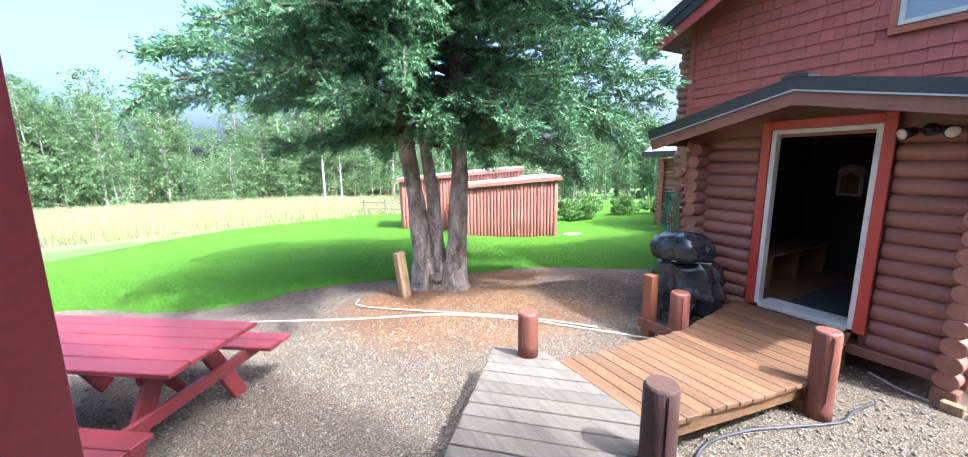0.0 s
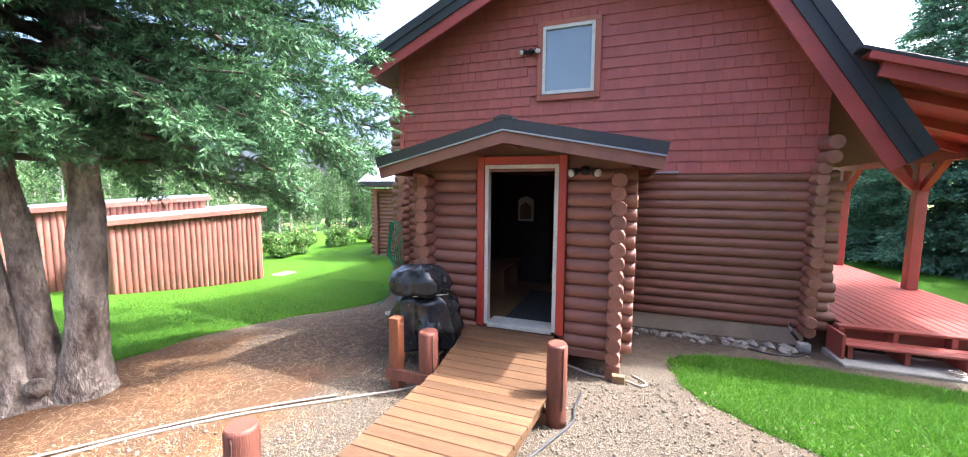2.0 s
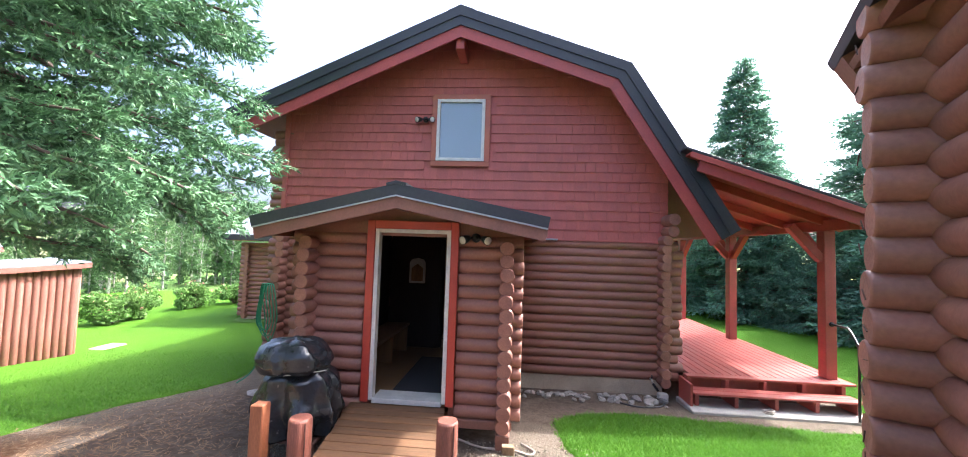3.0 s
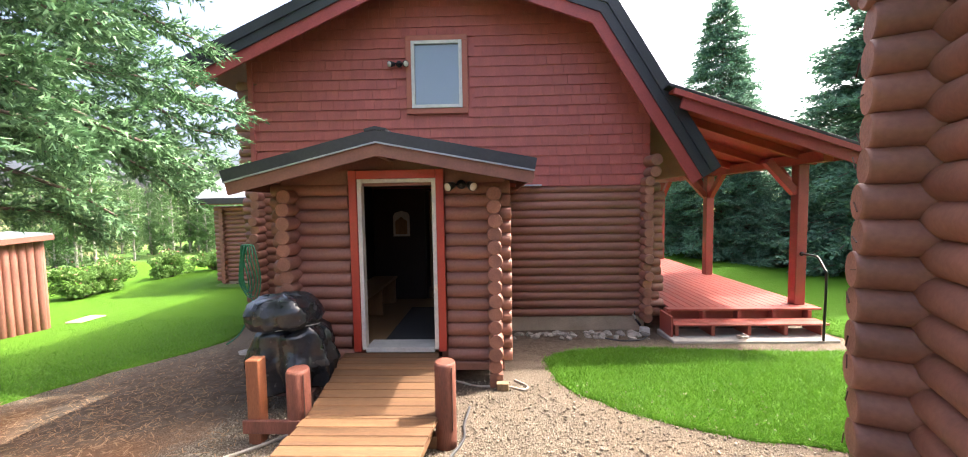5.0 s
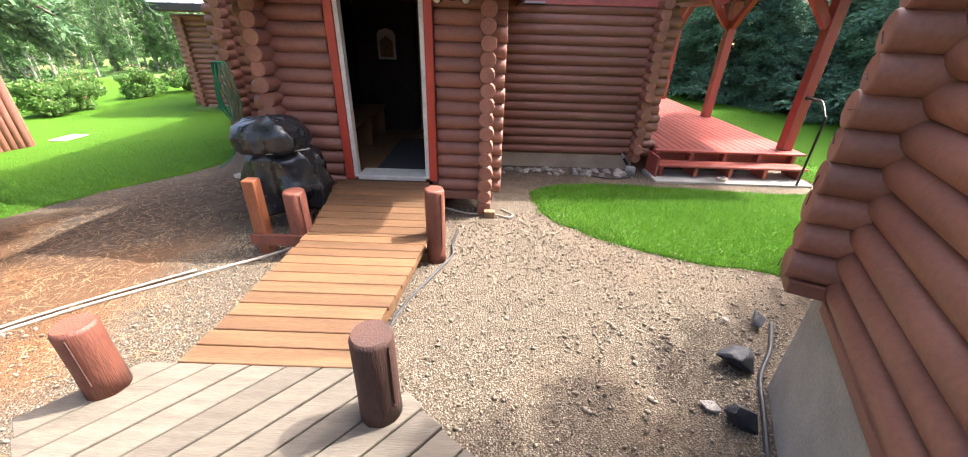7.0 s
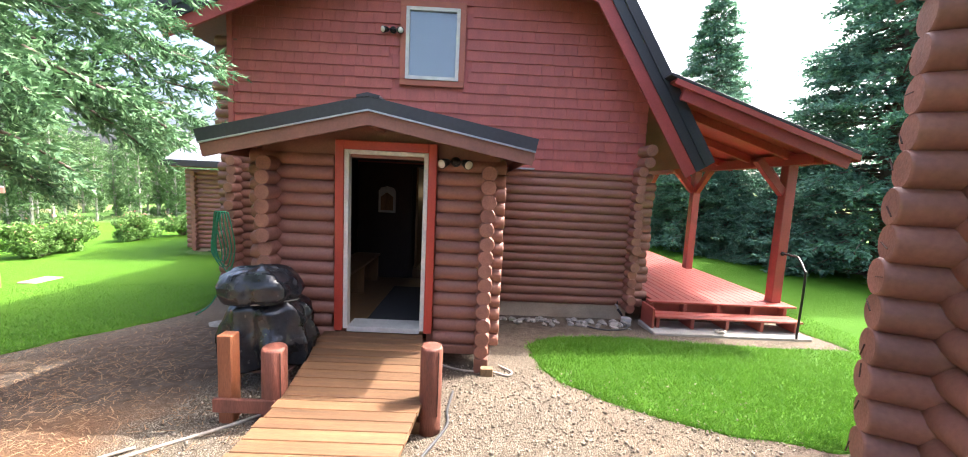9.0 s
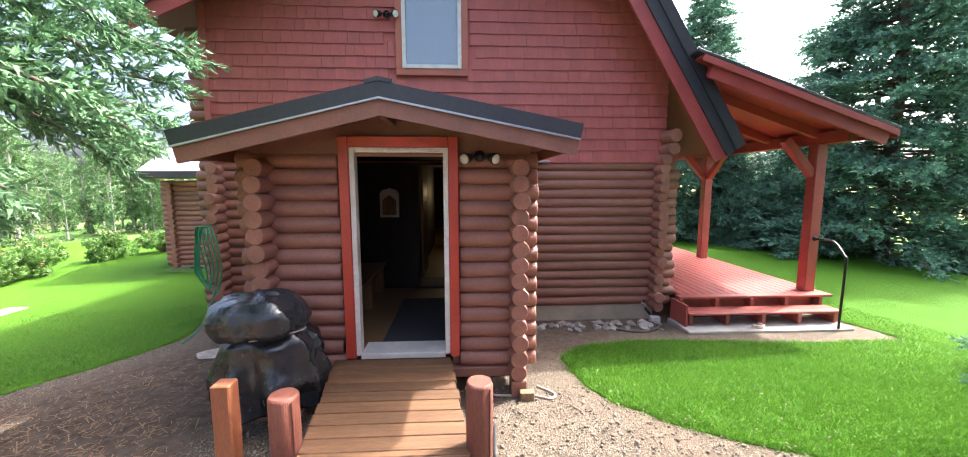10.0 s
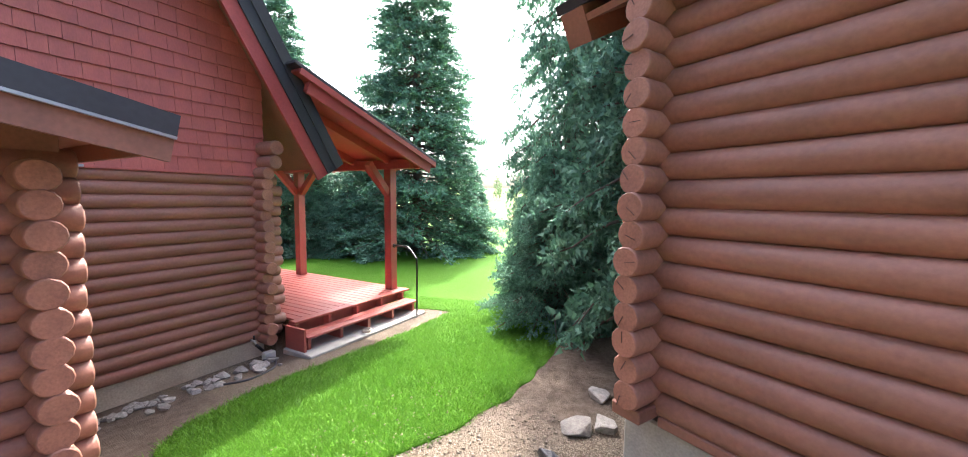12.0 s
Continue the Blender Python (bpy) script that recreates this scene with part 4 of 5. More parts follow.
for i in range(16):
    z = 0.91 + 0.154 * i
    rnd = random.Random(i + 31)
    place("log", log_mesh(1.86, 0.088, i % 3), cw, (-1.68 + rnd.uniform(-0.025, 0.025), -0.267, z))
    place("log", log_mesh(5.8, 0.086, i % 3), ce, (rnd.uniform(-0.008, 0.008), -5.8 + rnd.uniform(-0.015, 0.015), z + 0.077), rot=TURN_Y)
part("sill_board", box(-1.68, -0.095, -0.38, -0.195, 0.785, 0.85, 0.008), BROWN, cabin)
part("sill_board", box(-0.09, 0.10, -5.9, -0.03, 0.835, 0.915, 0.008), BROWN, cabin)
part("foundation", box(-1.68, 0.16, -0.52, -0.235, -0.3, 0.78, 0.015), CONCRETE, cabin, "grey concrete footing")
part("foundation", box(-0.12, 0.16, -5.9, -0.525, -0.3, 0.78, 0.015), CONCRETE, cabin)
rnd = random.Random(77)
for i in range(15):
    a_, z = rnd.uniform(0, 6.28), 0.987 + 0.154 * i
    part("crack", beam((0.01, 0.0135, z), (0.01 + 0.065 * math.cos(a_), 0.0135, z + 0.065 * math.sin(a_)), 0.0035, 0.005, 0.0, up=(0, 1, 0)), POSTDARK, ce)
CROOF = [(0.02, 3.36), (-3.0, 4.9), (-6.6, 3.2)]
cr = part("roof", band(CROOF, 0.0, 0.06, -7.4, 0.61), BLACKMETAL, cabin, "dark metal cabin roof")
part("boxed_rake", band(CROOF, 0.064, 0.28, 0.40, 0.59), BROWN, cr, "dark brown boxed rake")
part("soffit", band(CROOF, 0.12, 0.16, -7.4, 0.395), BROWN, cr)
part("porch_roof", band([(0.62, 3.065), (0.03, 3.352)], 0.0, 0.05, -7.4, -2.5), BLACKMETAL, cr, "dark metal roof over the boardwalk")
part("gable_wall", prism([(-5.9, 3.4), (-3.0, 4.7), (-0.4, 3.4)], -0.07, 0.05), LOG, cabin)
part("porch_beam", box(-7.0, -2.6, 0.26, 0.43, 3.024, 3.09, 0.006), BARGE, cabin)
part("porch_post", box(-3.434, -3.284, 0.27, 0.42, 0.0, 3.02, 0.008), TABLE, cabin, "maroon painted porch post")
part("porch_post", box(-6.3, -6.15, 0.27, 0.42, 0.0, 3.02, 0.008), BARGE, cabin)
cabin.matrix_world = Matrix.Translation((2.10, -0.925, 0)) @ Matrix.Rotation(radians(-27.5), 4, "Z")

# ---- picnic table ----


def picnic_table():
    t = thing("picnic_table", (-1.4, 3.8, 0), "faded maroon wooden picnic table with attached benches", "picnic table")
    u, v = Vector((-0.826, 0.563, 0)), Vector((0.563, 0.826, 0))
    base = Vector((-0.925, 2.87, 0))

    def bar(name, a, b, w, h, up=(0, 0, 1)):
        return part(name, beam(base + u * a[0] + v * a[1] + Vector((0, 0, a[2])), base + u * b[0] + v * b[1] + Vector((0, 0, b[2])), w, h, 0.007, up), TABLE, t)

    for k in range(5):
        bar("top_plank", (0.0, 0.08 + 0.17 * k, 0.745), (1.95, 0.08 + 0.17 * k, 0.745), 0.16, 0.04)
    for yy in (-0.36, -0.20, 1.06, 1.22):
        bar("bench_plank", (0.02, yy, 0.43), (1.93, yy, 0.43), 0.15, 0.04)
    for a in (0.28, 1.67):
        bar("seat_bearer", (a, -0.42, 0.365), (a, 1.28, 0.365), 0.045, 0.10)
        bar("top_bearer", (a, 0.05, 0.68), (a, 0.79, 0.68), 0.045, 0.09)
        bar("leg", (a + 0.05, 0.26, 0.72), (a + 0.05, -0.12, 0.0), 0.045, 0.14)
        bar("leg", (a + 0.05, 0.58, 0.72), (a + 0.05, 0.96, 0.0), 0.045, 0.14)
    bar("brace", (0.34, 0.42, 0.38), (0.85, 0.42, 0.71), 0.045, 0.08)
    bar("brace", (1.72, 0.42, 0.38), (1.2, 0.42, 0.71), 0.045, 0.08)


picnic_table()

# ---- covered grill beside the ramp ----


def cover_mesh(cx, cy, z0, z1, rx, ry, profile, seed, folds=9, deep=0.05):
    """A plastic sheet pulled over a shape: folds run down it and crumple."""
    bm = bmesh.new()
    s, n = 72, 28
    rows = []
    for i in range(n + 1):
        f = i / n
        z = z0 + (z1 - z0) * f
        k = profile(f)
        ring = []
        for j in range(s):
            a = 2 * math.pi * j / s
            sq = 1.0 / max(abs(math.cos(a)) ** 4 + abs(math.sin(a)) ** 4, 1e-6) ** 0.25
            wave = deep * (1.15 - f) * math.sin(folds * a + 1.5 * math.sin(2 * a + seed) + 2.0 * f)
            crumple = 0.10 * noise.noise((2.4 * math.cos(a) + seed, 2.4 * math.sin(a), 5.0 * z)) + 0.055 * noise.noise((6 * math.cos(a), 6 * math.sin(a) + seed, 11 * z))
            r = k * sq * (1 + wave) + crumple * (0.4 + 0.6 * min(k * 2, 1))
            ring.append(bm.verts.new((cx + rx * r * math.cos(a), cy + ry * r * math.sin(a), z + 0.04 * noise.noise((2 * math.cos(a) + seed, 2 * math.sin(a), 3 * f)))))
        rows.append(ring)
    for a, b in zip(rows, rows[1:]):
        for j in range(s):
            bm.faces.new((a[j], a[(j + 1) % s], b[(j + 1) % s], b[j])).smooth = True
    bm.faces.new(rows[-1]).smooth = True
    bm.faces.new(rows[0][::-1])
    return bm


def drape(f):
    return 0.80 + 0.42 * f if f < 0.35 else (0.97 - 0.25 * (f - 0.35) if f < 0.85 else 0.845 - 2.2 * (f - 0.85))


def hood(f):
    """A pillow: tucked in below, widest at a third, round over the top."""
    return float(np.interp(f, (0, 0.10, 0.28, 0.5, 0.72, 0.88, 0.96, 1.0), (0.66, 0.96, 1.10, 1.10, 1.02, 0.84, 0.58, 0.15)))


stand = thing("grill_stand", (4.42, 2.90, -0.1), "low brown timber stand under the wrapped grill", "stand")
part("shelf", box(4.12, 4.56, 2.62, 3.18, 0.14, 0.17, 0.006), POSTDARK, stand)
for lx in (4.14, 4.49):
    for ly in (2.64, 3.11):
        part("leg", box(lx, lx + 0.05, ly, ly + 0.05, -0.2, 0.138, 0.004), POSTDARK, stand)
grill = thing("covered_grill", (4.42, 2.90, 0.3), "grill wrapped in crumpled black plastic", "grill")
part("skirt", cover_mesh(4.32, 2.90, 0.17, 0.88, 0.29, 0.40, drape, 2.0, 9, 0.20), PLASTIC, grill)
part("hood_cover", cover_mesh(4.24, 2.95, 0.83, 1.18, 0.25, 0.32, hood, 5.0, 5, 0.04), PLASTIC, grill)
tube("tie_cord", [(4.30 + 0.24 * math.cos(a), 2.92 + 0.31 * math.sin(a), 0.845 + 0.02 * math.sin(2 * a)) for a in np.arange(0, 6.6, 0.3)], 0.006, PALE, grill)
fence = thing("low_rail", (3.5, 2.85, -0.05), "orange-stained timber post with a low rail beside the ramp", "rail")
part("post", box(3.55, 3.67, 2.80, 2.92, -0.08, 0.75, 0.008), POSTORANGE, fence)
part("rail", box(3.52, 3.555, 2.44, 2.95, 0.10, 0.22, 0.006), POST, fence)

# ---- pole sheds ----


def pole_shed(name, corner, length, depth, h_left, h_right, label):
    """A lean-to of upright half-round poles under a pale sheet roof."""
    u, w = Vector((0.919, -0.394, 0)), Vector((0.394, 0.919, 0))
    c = Vector(corner)
    t = thing(name, corner, label, "shed", "pole sheds")
    faces = ((c, u, length, h_left, h_right), (c + w * depth, -w, depth, h_left, h_left), (c + u * length, w, depth, h_right, h_right), (c + u * length + w * depth, -u, length, h_right, h_left))
    for p, d, ln, ha, hb in faces:
        n = Vector((d.y, -d.x, 0))
        q = p + d * ln
        bm = bmesh.new()
        a = [bm.verts.new(s) for s in (p - n * 0.06, q - n * 0.06, q - n * 0.06 + Vector((0, 0, hb)), p - n * 0.06 + Vector((0, 0, ha)), p - n * 0.1, q - n * 0.1, q - n * 0.1 + Vector((0, 0, hb)), p - n * 0.1 + Vector((0, 0, ha)))]
        for f in ((0, 1, 2, 3), (7, 6, 5, 4), (3, 2, 6, 7), (0, 3, 7, 4), (1, 5, 6, 2)):
            bm.faces.new([a[k] for k in f])
        wall = part("wall", bm, POLE, t)
        k = int(ln / 0.118)
        for i in range(k):
            o = p + d * ((i + 0.5) * ln / k)
            h = ha + (hb - ha) * (i + 0.5) / k
            ob = place("pole", log_mesh(2.0, 0.066, i % 3), wall, o + Vector((0, 0, -0.12)), rot=TURN_Z.copy())
            ob.scale.x = (h + 0.12) / 2.0
            ob.material_slots[0].link = "OBJECT"
            ob.material_slots[0].material = POLE
    o = 0.16
    bm = bmesh.new()
    cs = [c - u * o - w * o, c + u * (length + o) - w * o, c + u * (length + o) + w * (depth + o), c - u * o + w * (depth + o)]
    hs = (h_left, h_right, h_right, h_left)
    lo = [bm.verts.new(p + Vector((0, 0, h))) for p, h in zip(cs, hs)]
    hi = [bm.verts.new(p + Vector((0, 0, h + 0.03))) for p, h in zip(cs, hs)]
    bm.faces.new(lo[::-1])
    bm.faces.new(hi)
    for i in range(4):
        j = (i + 1) % 4
        bm.faces.new((lo[i], lo[j], hi[j], hi[i]))
    rf = part("roof", bm, GREYMETAL, t, "pale sheet metal roof")
    for i in range(4):
        j = (i + 1) % 4
        part("fascia", beam(cs[i] + Vector((0, 0, hs[i] - 0.06)), cs[j] + Vector((0, 0, hs[j] - 0.06)), 0.03, 0.115, 0.003), POLE, rf)
    return t


POLE = material("red_brown_pole_stain", (0.33, 0.13, 0.095), 0.7, vary=0.3, scale=3, fine=30, bump=0.3, dist=0.006, stretch=(0.5, 3, 3), spread=0.14)
pole_shed("pole_shed", (5.65, 12.20, ground(5.8, 12) - 0.02), 3.25, 2.3, 1.82, 2.08, "low red-brown pole shed with pale metal roof")
pole_shed("pole_shed", (4.05, 14.6, ground(4.5, 14.5) - 0.05), 4.6, 2.3, 2.0, 2.4, "longer red-brown pole shed behind the other")

# ---- north wing of the house ----
wing = thing("house_wing", (15.5, 7.6, -0.6), "low brown log wing with pale metal roof", "house wing")
ww = part("west_wall", box(13.38, 13.5, 5.2, 10.1, -0.42, 2.15, 0), LOG, wing)
wn_ = part("north_wall", box(13.4, 18, 9.98, 10.1, -0.42, 2.15, 0), LOG, wing)
for i in range(17):
    place("log", log_mesh(5.2, 0.084, i % 3), ww, (13.38, 5.2, -0.35 + 0.152 * i), rot=TURN_Y)
    place("log", log_mesh(4.6, 0.084, i % 3), wn_, (13.2, 10.1, -0.42 + 0.152 * i))
part("foundation", box(13.35, 18, 5.3, 10.15, -1.1, -0.44, 0.01), FOUND, wing, "pale concrete footing")
part("vent", box(13.33, 13.349, 9.35, 9.75, -0.66, -0.5, 0.0), BLACKIRON, wing)
part("roof", beam((12.75, 7.8, 2.42), (16.4, 7.8, 4.5), 5.6, 0.05, 0.0), GREYMETAL, wing, "pale standing seam metal roof")
part("roof", beam((16.4, 7.8, 4.5), (20, 7.8, 2.42), 5.6, 0.05, 0.0), GREYMETAL, wing)
for yy in np.arange(5.2, 10.6, 0.4):
    part("seam", beam((12.75, yy, 2.455), (16.4, yy, 4.535), 0.025, 0.03, 0.0), GREYMETAL, wing)
part("gutter", box(12.66, 12.74, 5.0, 10.65, 2.24, 2.43, 0.01), BLACKMETAL, wing)
part("soffit", box(12.75, 13.4, 5.1, 10.55, 2.22, 2.25, 0), BROWN, wing)


# ---- trees ----
def needle_tufts(pos, dirs, size, mat, seed, needles=14, fat=0.16):
    """Short twigs set round with flat needles, as loose triangles."""
    rg = np.random.RandomState(seed)
    pos, dirs = np.asarray(pos, np.float32), np.asarray(dirs, np.float32)
    n = len(pos)
    d = dirs / np.linalg.norm(dirs, axis=1, keepdims=True)
    up = np.tile(np.array([0.0, 0.0, 1.0], np.float32), (n, 1)) + rg.normal(0, 0.25, (n, 3))
    s = np.cross(d, up)
    s /= np.linalg.norm(s, axis=1, keepdims=True) + 1e-6
    t = np.cross(s, d)
    size = np.broadcast_to(np.asarray(size, np.float32), (n,))[:, None]
    out = []
    for k in range(needles):
        f = (k + rg.uniform(0, 1, (n, 1))) / needles
        a = rg.uniform(0, 2 * math.pi, (n, 1))
        side = np.cos(a) * s + np.sin(a) * t
        root = pos + d * f * size
        lean = 0.55 + 0.5 * rg.uniform(0, 1, (n, 1))
        tip = root + (side * (1.0 - 0.45 * f) + d * lean) * size * 0.30
        w = np.cross(tip - root, rg.normal(0, 1, (n, 3)))
        w = w / (np.linalg.norm(w, axis=1, keepdims=True) + 1e-6) * size * fat * 0.5
        out.append(np.stack([root + w, tip, root - w], 1))
    return tris(np.concatenate(out, 1).reshape(-1, 3), mat)


def conifer_frame(height, reach, low, seed, whorls, per, droop=0.25, twig=0.20, rise=0.15, bias=None, gap=0.09, origin=None, fluff=0):
    """The limbs of a spruce and the places of its needle tufts; reach(f) is the branch length at a share f of the height."""
    rnd = random.Random(seed)
    limbs, pos, dirs = [], [], []
    for i in range(whorls):
        f = (i + 0.5) / whorls
        z0 = low + (height - low) * f
        for k in range(per):
            az = rnd.uniform(0, 2 * math.pi)
            ln = reach((z0 - low) / (height - low)) * rnd.uniform(0.72, 1.08)
            if bias:
                ln *= bias(az, z0)
            if ln < 0.12:
                continue
            ox, oy = origin(rnd, z0) if origin else (0.0, 0.0)
            z = z0 + rnd.uniform(-0.2, 0.2)
            hd = Vector((math.cos(az), math.sin(az), 0))
            n = max(3, int(ln / 0.3))
            path = []
            sag = rnd.uniform(0.6, 1.4) * droop
            for j in range(n + 1):
                t = j / n
                path.append(Vector((ox, oy, z)) + hd * ln * t + Vector((0, 0, rise * ln * t - sag * ln * t * t + 0.10 * ln * max(t - 0.7, 0))) + Vector((rnd.uniform(-1, 1), rnd.uniform(-1, 1), rnd.uniform(-1, 1))) * 0.02 * ln)
            limbs.append((path, 0.012 + 0.011 * ln))
            s = 0.22 * ln if ln > 1 else 0.05
            while s < ln:
                t = s / ln
                j = min(int(t * n), n - 1)
                p = path[j].lerp(path[j + 1], t * n - j)
                fw = (path[j + 1] - path[j]).normalized()
                for sgn in (-1, 1):
                    tl = (0.16 + 0.36 * ln * (1 - t) ** 0.8 * (0.55 if ln > 2.5 else 0.8)) * rnd.uniform(0.6, 1.15)
                    sd = (fw + sgn * fw.cross(Vector((0, 0, 1))) * rnd.uniform(0.7, 1.2) + Vector((0, 0, rnd.uniform(-0.4, 0.15)))).normalized()
                    q = 0.03
                    while q < tl:
                        pp = p + sd * q + Vector((0, 0, -0.22 * q * q))
                        pos.append(tuple(pp))
                        dv = sd + Vector((rnd.uniform(-0.6, 0.6), rnd.uniform(-0.6, 0.6), rnd.uniform(-0.5, 0.35)))
                        dirs.append(tuple(dv))
                        q += gap * rnd.uniform(0.7, 1.3)
                    if tl > 0.5:
                        limbs.append(([p, p + sd * tl * 0.5 + Vector((0, 0, -0.05 * tl)), p + sd * tl], 0.007))
                s += twig * rnd.uniform(0.75, 1.25)
            pos.append(tuple(path[-1]))
            dirs.append(tuple(path[-1] - path[-2]))
            for q in range(int(fluff * ln)):
                t = rnd.uniform(0.3, 1.0) ** 0.8
                j = min(int(t * n), n - 1)
                p = path[j].lerp(path[j + 1], t * n - j)
                fw = (path[j + 1] - path[j]).normalized()
                wide = 0.05 + 0.16 * ln * (1.05 - t)
                off = fw.cross(Vector((0, 0, 1))) * rnd.gauss(0, 0.55) * wide + Vector((0, 0, rnd.gauss(-0.05, 0.30) * wide))
                pos.append(tuple(p + off))
                dirs.append(tuple(fw * 1.1 + off.normalized() * 0.6 + Vector((rnd.uniform(-0.4, 0.4), rnd.uniform(-0.4, 0.4), rnd.uniform(-0.25, 0.55)))))
    return limbs, pos, dirs


def limb_mesh(limbs, mat):
    v, f = [], []
    for path, r in limbs:
        k = len(v)
        a, b = tube_arrays(path, [r * (1 - 0.8 * i / (len(path) - 1)) for i in range(len(path))], 5, False)
        v += [tuple(p) for p in a]
        f += [tuple(q + k for q in face) for face in b]
    me = bpy.data.meshes.new("mesh")
    me.from_pydata(v, [], f)
    me.materials.append(mat)
    me.shade_smooth()
    return me


def trunk(name, parent, pts, radii, mat):
    """A knotty tapered trunk."""
    path = smooth_path(pts, 7)
    n = len(path)
    rr = np.interp(np.linspace(0, 1, n), np.linspace(0, 1, len(radii)), radii)
    v, f = tube_arrays(path, list(rr), 16, True)
    out = []
    for i, p in enumerate(v):
        c = path[i // 16]
        d = p - c
        k = 1 + 0.22 * noise.noise((p.x * 6, p.y * 6, p.z * 2.0)) + 0.13 * noise.noise((p.x * 22, p.y * 22, p.z * 9))
        out.append(tuple(c + d * k))
    return raw(name, out, f, mat, parent, smooth=True)


def big_spruce():
    t = thing("spruce_tree", (2.2, 6.08, 0), "large spruce with three grey trunks from one base", "tree")
    g = ground(2.2, 6.08) - 0.08
    trunk("trunk", t, [(2.00, 6.21, g), (1.97, 6.23, 0.45), (1.88, 6.32, 1.6), (1.76, 6.38, 3.2), (1.80, 6.43, 9)], [0.30, 0.175, 0.145, 0.125, 0.04], BARK)
    trunk("trunk", t, [(2.20, 6.08, g), (2.19, 6.10, 0.45), (2.13, 6.18, 1.7), (2.03, 6.28, 3.4), (2.10, 6.58, 9)], [0.26, 0.13, 0.105, 0.09, 0.03], BARK)
    trunk("trunk", t, [(2.39, 5.88, g), (2.42, 5.86, 0.45), (2.52, 5.88, 1.7), (2.56, 5.96, 3.3), (2.70, 6.18, 9.5)], [0.29, 0.175, 0.145, 0.13, 0.04], BARK)
    tube("burl", [(2.08, 5.96, 0.12), (2.06, 5.87, 0.13), (2.05, 5.84, 0.135)], [0.10, 0.085, 0.03], BARK, t, sides=12)

    def bias(az, z):
        # longer to the open west and towards the house, thinner underneath
        k = 1.0
        if z < 3.0:
            k *= 0.55 + 0.55 * max(0.0, math.cos(az - 2.6), 0.85 * math.cos(az + 0.35))
        if z < 3.6 and math.cos(az + 2.0) > 0.6:
            k *= 0.72
        if math.cos(az + 0.3) > 0.6:
            k *= 1.03
        return k

    def origin(rnd, z):
        x, y = rnd.choice(((1.85, 6.33), (2.15, 6.38), (2.6, 6.16)))
        return x - 2.2, y - 6.08

    limbs, pos, dirs = conifer_frame(9.5, lambda f: 4.0 * (1 - f) ** 0.6 * (0.66 + min(f * 3, 0.34)), 2.42, 12, 40, 9, 0.36, 0.19, 0.23, bias, 0.105, origin, 44)
    tagged(place("branchwork", limb_mesh(limbs, LIMB), t, (2.2, 6.08, 0)), kind="stuff")
    place("crown", needle_tufts(pos, dirs, np.random.RandomState(1).uniform(0.14, 0.26, len(pos)), NEEDLE, 3, 13, 0.11), t, (2.2, 6.08, 0))


big_spruce()


def spruce_meshes(height, radius, seed, whorls, per, tuft, low=0.15):
    limbs, pos, dirs = conifer_frame(height, lambda f: radius * (1 - f) ** 0.85 * (0.86 + min(f * 2, 0.14)), low, seed, whorls, per, 0.28, tuft * 2.0, 0.05, None, tuft * 0.95, None, 5.5 / tuft)
    rg = np.random.RandomState(seed)
    return limb_mesh(limbs, LIMB), needle_tufts(pos, dirs, rg.uniform(tuft * 0.8, tuft * 1.3, len(pos)), NEEDLE_BLUE, seed, 7, 0.21)


